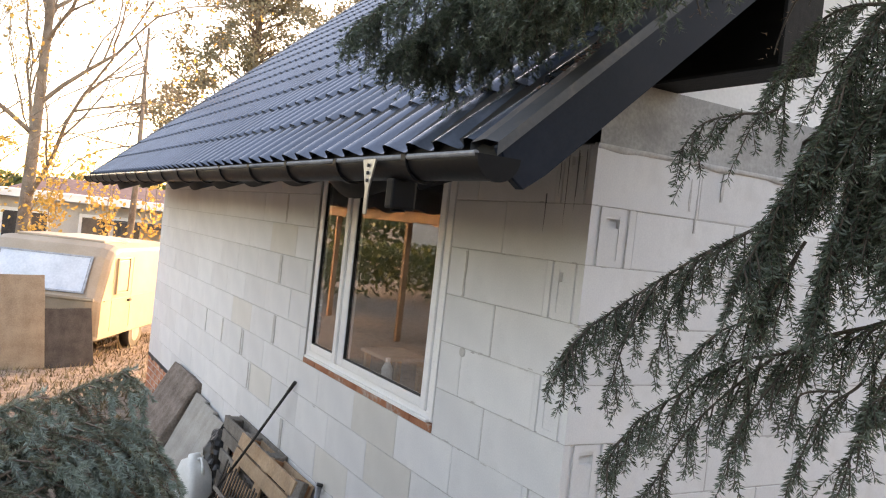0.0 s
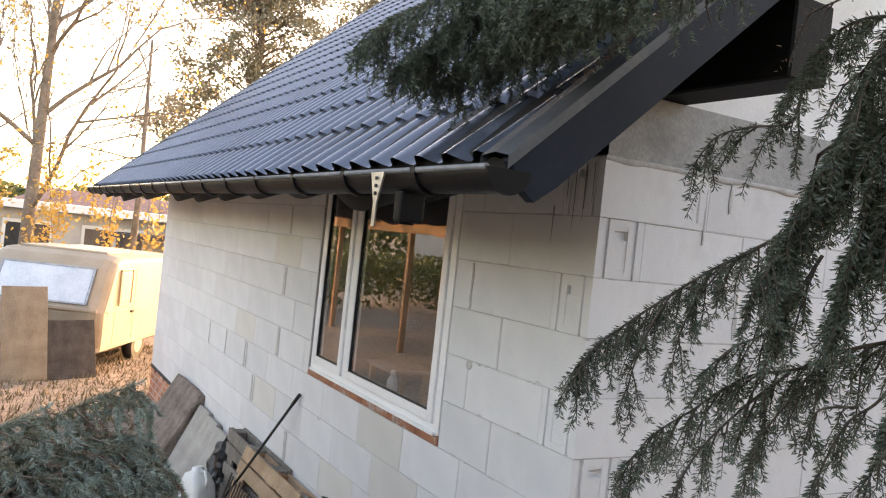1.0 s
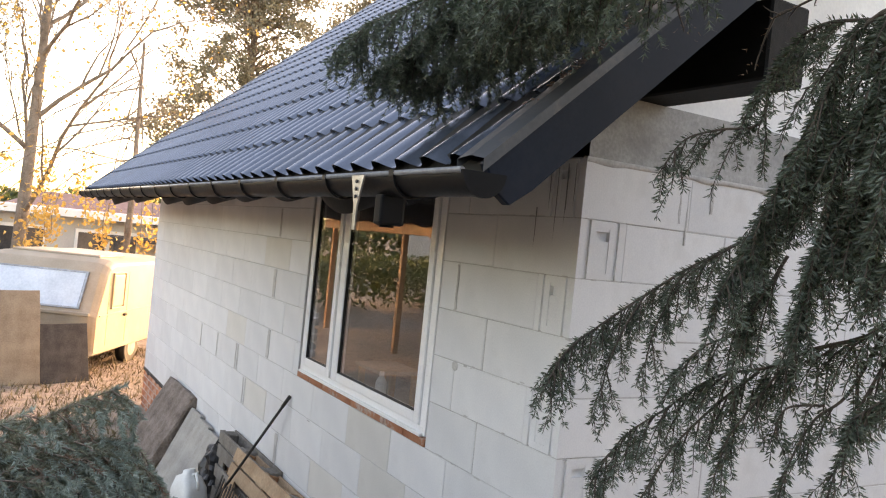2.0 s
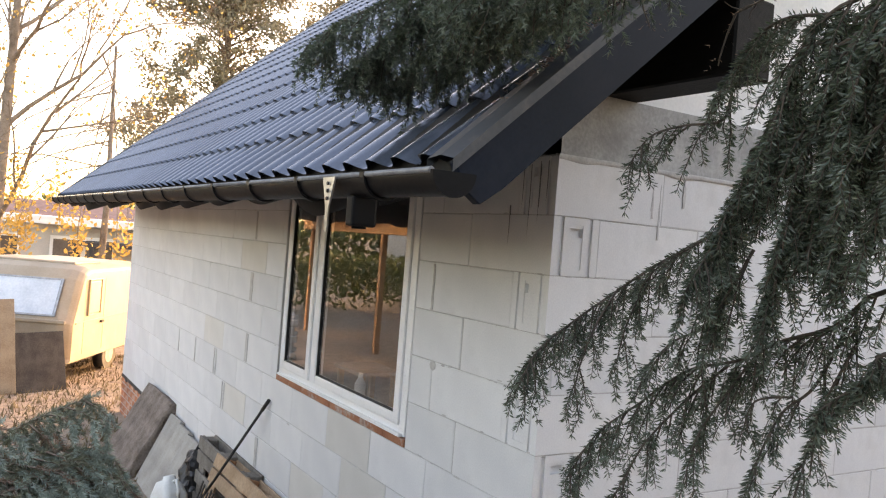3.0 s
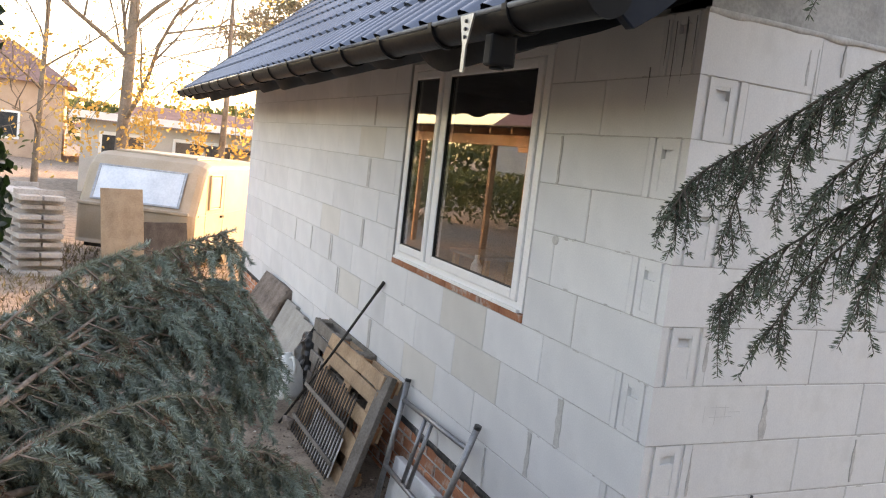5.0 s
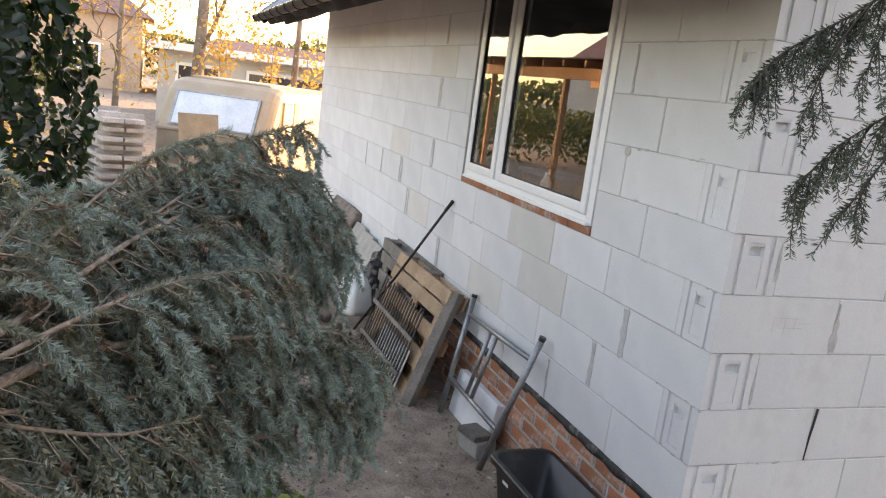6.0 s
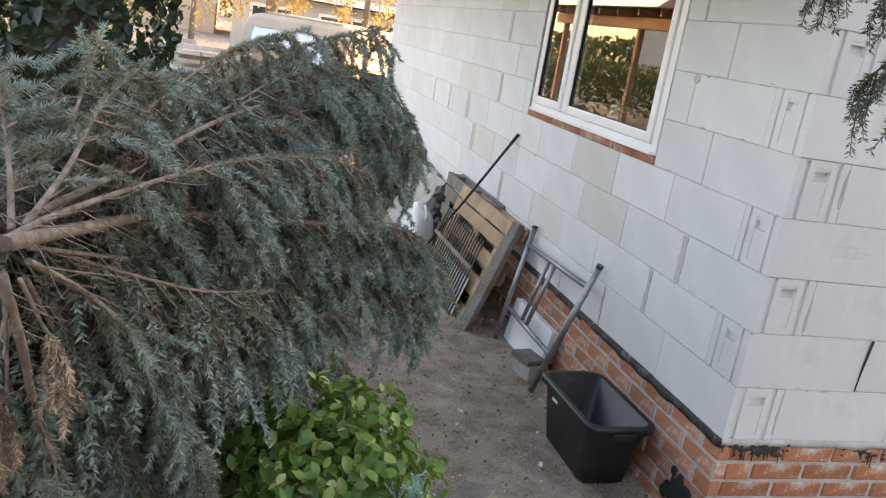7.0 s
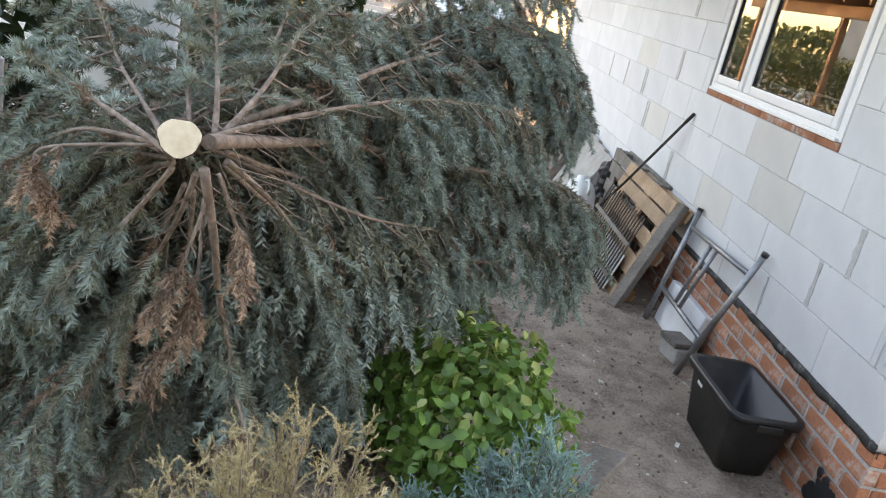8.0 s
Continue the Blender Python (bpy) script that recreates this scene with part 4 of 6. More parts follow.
# the felled spruce lying on its side, butt towards the garden
felled = thing("felled_spruce", "felled blue-green spruce lying with its pale sawn butt in view", "tree")
S = Vector((1.28, -2.48, 1.61))
D = Vector((-.94, -.25, -.22)).normalized()
RIGHT = D.cross(Vector((0, 0, 1))).normalized()
UPV = RIGHT.cross(D).normalized()
part("trunk", tube(bmesh.new(), [S, S + D * 1.2, S + D * 2.4, S + D * 3.6], .037, .012, 14), BARK, felled)
bm = bmesh.new()
ring = []
for k in range(22):
    w = 2 * math.pi * k / 22
    ring.append(.037 * (1 + .06 * math.sin(3 * w) + .03 * math.sin(7 * w)) * (math.cos(w) * RIGHT + math.sin(w) * UPV * .92))
skin(bm, [[(S - D * .002 + p)[:] for p in ring], [(S - D * .010 + p * .98)[:] for p in ring]])
part("sawn_butt", bm, CUT, felled, "pale fresh sawn end of the trunk")
BLUE_PAIR = (NEEDLE_OLIVE, NEEDLE_BLUE)


def lying(*pts, r=.006, gap=.026, sec=.36, hang=.78, bare=.2, shoot=.165, brown=.13, first=.03):
    """A limb of the felled tree with curtains of hanging shoots."""
    limb(felled, "branch", pts, rng, r, BLUE_PAIR, 1050, .0215, .0043, gap * 1.3, sec, hang, bare, shoot, .056, brown, spread=.95, flat=.1, first=first, pendant=.05)


# towards the house
lying((1.23, -2.44, 1.60), (.93, -2.37, 1.55), (.51, -2.24, 1.48), (.27, -2.02, 1.43), (.10, -1.74, 1.39), (-.01, -1.50, 1.37), (0, -1.36, 1.27), r=.0155, bare=.33, gap=.028)
lying((1.19, -2.44, 1.60), (.97, -2.38, 1.60), (.64, -2.20, 1.62), (.39, -2.02, 1.63), (.16, -1.80, 1.61), (.03, -1.64, 1.55), r=.008, bare=.34, gap=.028)
lying((1.04, -2.45, 1.59), (.65, -2.32, 1.62), (.23, -2.14, 1.69), (-.03, -1.97, 1.74), (-.17, -1.78, 1.81), (-.24, -1.61, 1.82), (-.25, -1.48, 1.74), r=.0095, gap=.028, brown=.2)
lying((.56, -2.38, 1.57), (.18, -2.17, 1.68), (-.08, -1.94, 1.82), (-.22, -1.75, 1.87), (-.34, -1.56, 1.84), gap=.03)
lying((.69, -2.45, 1.49), (.38, -2.32, 1.43), (.07, -2.06, 1.43), (-.11, -1.77, 1.39), gap=.03)
# hanging curtains under them
lying((1.05, -2.44, 1.54), (.70, -2.34, 1.42), (.40, -2.13, 1.32), (.22, -1.87, 1.26), (.07, -1.60, 1.21), (.03, -1.39, 1.15), gap=.028, hang=.95)
lying((1.01, -2.45, 1.50), (.78, -2.34, 1.34), (.54, -2.17, 1.21), (.37, -1.92, 1.15), (.20, -1.68, 1.12), gap=.03, hang=.95)
lying((1.19, -2.41, 1.56), (1.01, -2.34, 1.44), (.84, -2.25, 1.27), (.76, -2.16, 1.08), (.77, -2.10, .95), r=.007, bare=.36, sec=.34)
lying((1.02, -2.45, 1.47), (.78, -2.40, 1.19), (.75, -2.29, .99), (.78, -2.19, .82), sec=.34)
# down to the ground and out to the garden
lying((1.24, -2.44, 1.55), (1.17, -2.42, 1.39), (1.10, -2.41, 1.24), (1.04, -2.39, 1.11), (1.05, -2.34, .98), (1.07, -2.29, .85), r=.0105, bare=.5, sec=.24, brown=.15)
lying((1.21, -2.46, 1.53), (1.10, -2.51, 1.40), (1.01, -2.57, 1.27), (.99, -2.64, 1.11), (1.03, -2.70, .97), (1.13, -2.77, .85), r=.007, bare=.35, sec=.30, brown=.16)
lying((1.27, -2.49, 1.55), (1.22, -2.56, 1.44), (1.22, -2.63, 1.35), (1.24, -2.71, 1.24), r=.006, bare=.4, sec=.14, shoot=.08, brown=.1)
lying((1.04, -2.52, 1.45), (.87, -2.62, 1.22), (.84, -2.72, .99), (.93, -2.78, .78), (1.07, -2.78, .67), sec=.36)
lying((1.04, -2.50, 1.44), (.86, -2.54, 1.19), (.81, -2.57, .96), (.88, -2.59, .76), (1.03, -2.61, .64), sec=.36)
lying((1.03, -2.55, 1.49), (.93, -2.68, 1.41), (.91, -2.82, 1.28), (.96, -2.92, 1.15), sec=.32)
lying((1.03, -2.55, 1.50), (.88, -2.73, 1.44), (.76, -2.91, 1.35), (.76, -3.08, 1.24), sec=.34)
# upward and over the garden side
lying((1.25, -2.50, 1.57), (1.14, -2.65, 1.60), (1.02, -2.78, 1.61), (.91, -2.92, 1.64), r=.007, bare=.4, sec=.16, shoot=.07, hang=.1, gap=.04)
lying((1.21, -2.51, 1.57), (1.12, -2.70, 1.55), (1.12, -2.80, 1.49), (1.15, -2.91, 1.39), r=.006, bare=.4, sec=.14, shoot=.08, hang=.5, gap=.045, brown=.2)
lying((1.09, -2.46, 1.58), (.98, -2.49, 1.66), (.87, -2.53, 1.75), (.76, -2.57, 1.86), r=.008, bare=.2, sec=.17, shoot=.08, hang=.15)
lying((1.09, -2.44, 1.59), (.91, -2.40, 1.67), (.64, -2.38, 1.76), (.42, -2.32, 1.84), r=.008, bare=.35, sec=.30, hang=.6)
lying((.99, -2.45, 1.57), (.67, -2.44, 1.60), (.34, -2.37, 1.71), (.12, -2.26, 1.80), sec=.34, hang=.6)
lying((.89, -2.44, 1.55), (.45, -2.37, 1.60), (.02, -2.16, 1.74), (-.19, -1.96, 1.84), sec=.36, hang=.6)
lying((.89, -2.44, 1.54), (.47, -2.39, 1.55), (.04, -2.24, 1.60), (-.27, -1.98, 1.65), sec=.36)
lying((1.12, -2.55, 1.56), (.98, -2.66, 1.62), (.84, -2.78, 1.68), (.70, -2.88, 1.72), sec=.22, shoot=.09, hang=.15, bare=.3)
lying((1.10, -2.56, 1.53), (.98, -2.74, 1.53), (.92, -2.92, 1.50), (.90, -3.08, 1.44), sec=.22, shoot=.11, hang=.5, bare=.3)
lying((1.05, -2.52, 1.57), (.88, -2.58, 1.66), (.70, -2.64, 1.74), (.52, -2.68, 1.80), sec=.22, shoot=.10, hang=.25, bare=.25)
# the dense outer layer
lying((0.34, -2.22, 1.63), (0.08, -2.03, 1.68), (-0.11, -1.8, 1.73), (-0.18, -1.59, 1.72), (-0.2, -1.47, 1.67), sec=.30, bare=.02, first=0)
lying((0.12, -2.14, 1.7), (-0.08, -1.93, 1.78), (-0.16, -1.73, 1.78), (-0.17, -1.56, 1.67), (-0.15, -1.55, 1.55), sec=.30, bare=.02, first=0)
lying((0.44, -2.35, 1.68), (0.17, -2.23, 1.79), (-0.04, -2.08, 1.9), (-0.18, -1.89, 1.97), sec=.30, bare=.02, first=0)
lying((0.76, -2.44, 1.67), (0.59, -2.43, 1.78), (0.43, -2.42, 1.9), sec=.30, bare=.02, first=0)
lying((0.69, -2.4, 1.48), (0.38, -2.18, 1.41), (0.18, -1.94, 1.39), (0.06, -1.73, 1.34), sec=.30, bare=.02, first=0)
lying((1.07, -2.55, 1.54), (0.93, -2.7, 1.64), (0.84, -2.78, 1.72), (0.75, -2.86, 1.82), sec=.30, bare=.02, first=0)
lying((0.13, -2.25, 1.7), (-0.14, -2.02, 1.83), (-0.27, -1.8, 1.95), (-0.35, -1.61, 2.01), sec=.30, bare=.02, first=0)
lying((0.03, -1.82, 1.42), (-0.04, -1.64, 1.37), (-0.05, -1.47, 1.36), (-0.01, -1.33, 1.28), sec=.30, bare=.02, first=0)
lying((0.2, -1.96, 1.33), (0.09, -1.75, 1.24), (0.04, -1.54, 1.17), (0.06, -1.39, 1.05), sec=.30, bare=.02, first=0)
# the whorls further along the trunk
for k in range(9):
    s = .45 + .25 * k
    for c in range(9):
        ang = radians((-165, -135, -108, -82, -56, -30, -5, 22, 55)[c] + rng.uniform(-14, 14))
        rad = RIGHT * math.cos(ang) + UPV * math.sin(ang)
        L = (1.22 - .17 * s + .22 * max(math.cos(ang), 0)) * (.82 + .26 * rng.random()) * (.55 if ang > .5 else 1)
        base = S + D * s
        lean = .40 + .25 * rng.random()
        pts = [base]
        for q in (.35, .7, 1.0):
            p = base + (rad * .9 + D * lean) * L * q + Vector(rng.normal(0, .04, 3)) - Vector((0, 0, .18 * q ** 2 * L))
            p.z = min(max(p.z, .32), 1.80 - .1 * rng.random())
            pts.append(p)
        limb(felled, "branch", pts, rng, .006, BLUE_PAIR, 330 if s < 1.6 else 200, .024, .0085, .024 if s < 1.9 else .042, .42, 1.0, .06, .19, .05, .08, pendant=.035)
# dead brown sprays round the butt
def dead_spray(*pts, sec=.09, shoot=.065, bare=.35):
    limb(felled, "dead_branch", pts, rng, .004, (NEEDLE_BROWN, NEEDLE_TAN), 1100, .015, .0040, .022, sec, .9, bare, shoot, .026, bark=TWIG, spread=.9, pendant=.02)


dead_spray((1.25, -2.41, 1.55), (1.22, -2.38, 1.46), (1.21, -2.35, 1.4), (1.24, -2.34, 1.33))
dead_spray((1.21, -2.43, 1.51), (1.23, -2.45, 1.4), (1.25, -2.47, 1.32), (1.26, -2.5, 1.26))
dead_spray((1.17, -2.45, 1.47), (1.19, -2.44, 1.3), (1.22, -2.46, 1.2), (1.25, -2.51, 1.11))
dead_spray((1.2, -2.53, 1.57), (1.23, -2.73, 1.53), (1.25, -2.73, 1.48), (1.24, -2.71, 1.42))
dead_spray((1.14, -2.34, 1.03), (1.17, -2.31, 0.97), (1.2, -2.34, 0.94))
dead_spray((0.7, -2.31, 1.62), (0.64, -2.28, 1.64), (0.64, -2.31, 1.67))


# ---- broad-leaved shrubs: every leaf a folded blade ----
def leaf_cloud(centres, normals, size, rng, mat, parent, name="leaves", label="", fold=.25, jitter=.7):
    """A folded six-cornered leaf at each place, facing roughly outward."""
    n = len(centres)
    c = np.asarray(centres)
    nr = np.asarray(normals) + rng.normal(0, jitter, (n, 3))
    nr /= np.linalg.norm(nr, axis=1)[:, None]
    t = np.cross(nr, rng.normal(0, 1, (n, 3)))
    t /= np.linalg.norm(t, axis=1)[:, None]
    b = np.cross(nr, t)
    sz = (size * (.6 + .7 * rng.random(n)))[:, None]
    lift = nr * sz * fold
    v = np.stack([c - t * sz, c - t * sz * .3 - b * sz * .56 + lift, c + t * sz * .45 - b * sz * .52 + lift, c + t * sz,
                  c - t * sz, c + t * sz, c + t * sz * .45 + b * sz * .52 + lift, c - t * sz * .3 + b * sz * .56 + lift], axis=1)
    me = bpy.data.meshes.new(name)
    idx = np.array([0, 1, 2, 3, 0, 3, 4, 5])
    u = v[:, [0, 1, 2, 3, 6, 7]]
    k = n * 6
    me.vertices.add(k)
    me.vertices.foreach_set("co", u.astype(np.float32).ravel())
    li = (np.arange(n)[:, None] * 6 + idx[None]).ravel().astype(np.int32)
    me.loops.add(len(li))
    me.loops.foreach_set("vertex_index", li)
    me.polygons.add(2 * n)
    me.polygons.foreach_set("loop_start", np.arange(0, len(li), 4, dtype=np.int32))
    me.update(calc_edges=True)
    me.materials.append(mat)
    ob = new(name, me)
    ob.parent = parent
    return tagged(ob, label)


LEAF_GREEN = leaf_material("shrub_leaf", (0.050, 0.125, 0.025), (0.19, 0.34, 0.080), (0.20, 0.36, 0.06), .38)
LEAF_LIME = leaf_material("variegated_leaf", (0.32, 0.42, 0.10), (0.62, 0.66, 0.30), (0.5, 0.55, 0.15), .4)
LEAF_IVY = leaf_material("ivy_leaf", (0.010, 0.022, 0.012), (0.035, 0.060, 0.030), (0.04, 0.08, 0.02), .28)


def dome(n, centre, rad, rng, thick=.25):
    d = rng.normal(0, 1, (n, 3))
    d[:, 2] = np.abs(d[:, 2]) * 1.0 - .25
    d /= np.linalg.norm(d, axis=1)[:, None]
    bump = np.array([1 + .30 * noise.noise((q[0] * 2.6, q[1] * 2.6, q[2] * 2.6)) + .14 * noise.noise((q[0] * 7, q[1] * 7, q[2] * 7)) for q in d])
    r = bump * (1 - thick * rng.random(n) ** 1.5)
    return np.asarray(centre) + d * r[:, None] * np.asarray(rad), d


shrub = thing("evergreen_shrub", "round evergreen shrub with green and yellow-edged leaves", "shrub")
c, d = dome(2700, (.48, -1.72, .63), (.37, .34, .33), rng, .5)
leaf_cloud(c, d, .0235, rng, LEAF_GREEN, shrub, "green_leaves", fold=.16, jitter=.6)
pick = (rng.random(len(c)) < .38 * np.clip(d[:, 2], 0, 1) * np.array([noise.noise(q * 9) > .05 for q in map(Vector, c)]))
leaf_cloud(c[pick] + d[pick] * .02, d[pick], .023, rng, LEAF_LIME, shrub, "pale_leaves", "pale yellow-edged leaves")
bm = bmesh.new()
for i in range(26):
    a, r = rng.random() * 6.28, .08 + .2 * rng.random()
    tube(bm, [(.46, -1.72, .38), (.46 + r * .6 * math.cos(a), -1.72 + r * .6 * math.sin(a), .58), (.46 + r * math.cos(a), -1.72 + r * math.sin(a), .80)], .005, .002, 4, False)
part("stem", bm, TWIG, shrub)

JUNIPER = leaf_material("blue_juniper", (0.20, 0.34, 0.32), (0.38, 0.55, 0.51), (0.2, 0.32, 0.27), .6)
TAN = leaf_material("straw_cypress", (0.34, 0.275, 0.15), (0.62, 0.53, 0.33), (0.4, 0.33, 0.18), .7)


def feathery(name, label, centre, height, spread, n, mat, rng, per_m=900, nl=.008, nw=.003):
    ob = thing(name, label, "shrub")
    cx, cy, cz = centre
    segs = []
    bm = bmesh.new()
    for i in range(n):
        a, r = rng.random() * 6.28, spread * math.sqrt(rng.random())
        top = Vector((cx + r * math.cos(a), cy + r * math.sin(a), cz + height * (1 - .6 * (r / spread) ** 2) * (.75 + .3 * rng.random())))
        base = Vector((cx + .25 * r * math.cos(a), cy + .25 * r * math.sin(a), cz))
        line = bend([base, base.lerp(top, .5) + Vector((rng.normal(0, .012), rng.normal(0, .012), 0)), top], 8)
        tube(bm, line, .004, .0012, 4, False)
        for j in range(2, 8):
            p = line[j]
            dd = (line[j] - line[j - 1]).normalized()
            for s in range(4):
                e = (dd + Vector(rng.normal(0, .65, 3))).normalized()
                q = p + e * .035 * (.6 + .6 * rng.random())
                segs.append((p[:], q[:]))
                q2 = q + (e + Vector(rng.normal(0, .5, 3))).normalized() * .022
                segs.append((q[:], q2[:]))
    part("stem", bm, TWIG, ob)
    fast_mesh("foliage", needles(segs, per_m, nl, nw, rng, .6, 0), 3, mat, ob)


feathery("juniper", "small silvery blue juniper shrub beside the green shrub", (.95, -1.58, .52), .44, .17, 60, JUNIPER, rng)
feathery("juniper", "low silvery blue juniper twigs on the soil", (1.02, -1.86, .50), .24, .16, 34, JUNIPER, rng)
feathery("cypress_shrub", "dried straw-coloured cypress shrub under the felled tree", (1.50, -2.17, .55), .66, .33, 130, TAN, rng)
ball = thing("green_pot", "dull green plastic pot lying under the shrub", "pot", pose(.80, -1.88, .50, 20, 65, 20))
GREEN_PLASTIC = material("green_plastic", (0.012, 0.075, 0.055), (0.03, 0.12, 0.09), 5, 0.4, 0.1, 40)
part("pot_body", skin(bmesh.new(), [[(r * math.cos(w), r * math.sin(w), z) for w in (2 * math.pi * k / 20 for k in range(20))] for r, z in ((.055, 0), (.075, .09), (.084, .09), (.084, .105), (.074, .105), (.05, .01))]), GREEN_PLASTIC, ball)

# ivy-covered trunks behind the felled tree
def ivy_trunk(x, y, top, wide, n):
    t = thing("ivy_tree", "old trunk thickly covered with dark glossy ivy", "tree", group="ivy trunks")
    part("trunk", tube(bmesh.new(), [(x, y, 0), (x, y, top * .5), (x + .1, y, top * .95)], .22 * wide, .12 * wide, 12), BARK, t)
    th, zz = rng.random(n) * 2 * np.pi, .15 + top * rng.random(n)
    rad = np.array([(.55 + .25 * noise.noise((math.cos(a) * 1.6, math.sin(a) * 1.6, z * 1.1)) + .08 * noise.noise((a * 3, z * 4, 2))) for a, z in zip(th, zz)]) * (1 - .25 * rng.random(n) ** 2) * wide
    c = np.stack([x + rad * 1.05 * np.cos(th), y + rad * .9 * np.sin(th), zz], axis=1)
    d = np.stack([np.cos(th), np.sin(th), .4 + 0 * th], axis=1)
    leaf_cloud(c, d, .042, rng, LEAF_IVY, t, "ivy_leaves", jitter=.6)


ivy_trunk(-2.1, -2.98, 4.2, 1.0, 9000)
ivy_trunk(.08, -3.52, 3.2, .62, 4200)

# ---- caravan ----
CREAM = material("cream_paint", (0.31, 0.250, 0.180), (0.39, 0.320, 0.245), 2, 0.45, 0.05, 40, spots=(0.40, 0.34, 0.26), spot_scale=2, spot_amount=.4)
# opaque pale blue with whiter patches: the pane's sky reflection as colour
SKY_PANE = material("sky_tinted_pane", (0.42, 0.50, 0.58), (0.60, 0.67, 0.74), 2.5, 0.35, 0.1, 30, spots=(0.75, 0.78, 0.8), spot_scale=2, spot_amount=.6)
caravan = thing("caravan", "old cream caravan with a pale blue front window", "caravan", pose(-10.32, -.46, .09, 0, 0, -30) @ Matrix.Diagonal((1, 1, .91, 1)))
# local axes: x to the rear (minus), y across: the near corner is the origin, width towards -y
W, LONG, TOP, LOW = 1.92, 3.4, 1.93, .36


def body_loop(x, y0, y1, z):
    return [(x, y0, z), (x, y1, z)]


prof = [(0.04, LOW), (0.0, LOW + .06), (0.0, 1.02), (-.05, 1.10), (-.30, 1.72), (-.42, 1.86), (-.60, TOP), (-LONG + .5, TOP), (-LONG + .15, 1.8), (-LONG, 1.1), (-LONG, LOW)]
bm = bmesh.new()
rings = []
for y, k in ((-W, .93), (-W + .03, .955), (-W + .09, .98), (-W + .20, .996), (-W + .34, 1.0), (-.34, 1.0), (-.20, .996), (-.09, .98), (-.03, .955), (0, .93)):
    rings.append([bm.verts.new((-LONG / 2 + (x + LONG / 2) * k, y, LOW + (z - LOW) * (k if z > 1.0 else 1))) for x, z in prof])
for u, v in zip(rings, rings[1:]):
    for i in range(len(prof)):
        bm.faces.new((u[i], u[(i + 1) % len(prof)], v[(i + 1) % len(prof)], v[i]))
bm.faces.new(rings[0])
bm.faces.new(rings[-1][::-1])
bevel(bm, .02, 2)
body = part("body", bm, CREAM, caravan)


def on_front(y0, y1, f0, f1, out, thick):
    """A piece on the sloping front between heights f0 and f1 of the pane."""
    a, b = Vector((-.05, 0, 1.10)), Vector((-.30, 0, 1.72))
    nn = Vector((.62, 0, .25)).normalized()
    b_ = bmesh.new()
    vs = [b_.verts.new(a.lerp(b, f) + Vector((0, y, 0)) + nn * o) for o in (out, out + thick) for y, f in ((y0, f0), (y1, f0), (y1, f1), (y0, f1))]
    for q in ((3, 2, 1, 0), (4, 5, 6, 7), (0, 1, 5, 4), (1, 2, 6, 5), (2, 3, 7, 6), (3, 0, 4, 7)):
        b_.faces.new([vs[i] for i in q])
    return b_


win = part("front_window", on_front(-W + .28, -.28, .04, .92, .0, .02), SKY_PANE, caravan, "large front pane, sky reflection put into its pale blue")
for y0, y1, f0, f1 in ((-W + .24, -W + .28, 0, .96), (-.28, -.24, 0, .96), (-W + .28, -.28, 0, .04), (-W + .28, -.28, .92, .96)):
    part("window_rubber", on_front(y0, y1, f0, f1, .0, .03), ALU, win)
part("belt_rail", bevel(box(bmesh.new(), .0, -W + .06, 1.00, .035, -.06, 1.06), .01, 1), CREAM, caravan)
SHUTTER = material("cream_shutter", (0.40, 0.33, 0.22), (0.48, 0.40, 0.29), 4, .4, .05, 40)
# right side: window, door lines, wheel arch
part("side_window", bevel(box(bmesh.new(), -1.02, -.01, 1.12, -.62, .022, 1.66), .05, 3), SHUTTER, caravan, "rounded side window")
part("side_window_rim", bevel(frame_ring(-1.06, 1.08, -.58, 1.70, .022, .022, .022, .022, -.012, .030), .004, 1), SHUTTER, caravan)
for x in (-.50, -1.24):
    part("door_edge", box(bmesh.new(), x, -.01, LOW + .1, x + .010, .004, 1.70), SHUTTER, caravan)
part("side_rail", box(bmesh.new(), -LONG + .2, -.01, .98, -.2, .014, 1.005), CREAM, caravan)
part("door_handle", bevel(box(bmesh.new(), -1.20, .0, .92, -1.10, .04, .96), .006, 1), RUBBER, caravan)
part("roof_rail", bevel(box(bmesh.new(), -1.6, -W + .3, TOP - .01, -.62, -.25, TOP + .04), .015, 1), CREAM, caravan, "raised roof hatch")
for y in (-.12, -W + .12):
    wheel = part("wheel", tube(bmesh.new(), [(-1.7, y - .08, .28), (-1.7, y + .08, .28)], .28, .28, 22), RUBBER, caravan)
    part("rim", tube(bmesh.new(), [(-1.7, y - .085, .28), (-1.7, y + .085, .28)], .16, .16, 16), ALU, wheel)
part("drawbar", tube(bmesh.new(), [(-.6, -W / 2, .34), (.35, -W / 2, .34)], .04, .04, 8), DARK_STEEL, caravan)
part("underframe", box(bmesh.new(), -LONG + .2, -W + .15, .28, -.1, -.15, .37), DARK_STEEL, caravan)
CHIP = material("chipboard", (0.22, 0.16, 0.11), (0.36, 0.28, 0.20), 5, 0.9, 0.4, 60)
GREYB = material("grey_panel", (0.032, 0.030, 0.030), (0.080, 0.074, 0.072), 6, 0.95, 0.6, 50)
bd = thing("chipboard", "brown chipboard sheet leaning on the caravan", "board", plane_frame((-9.72, -1.70, .10), (-.08, .59, .02), (-.33, 0, 1.26)))
part("sheet", worn(bevel(box(bmesh.new(), 0, 0, 0, .58, .02, 1.30), .004, 1), .006, 1, 2), CHIP, bd)
bd = thing("grey_panel", "dark grey rough panel leaning on the caravan", "board", plane_frame((-9.82, -1.14, .10), (-.28, .66, .0), (-.22, 0, .80)))
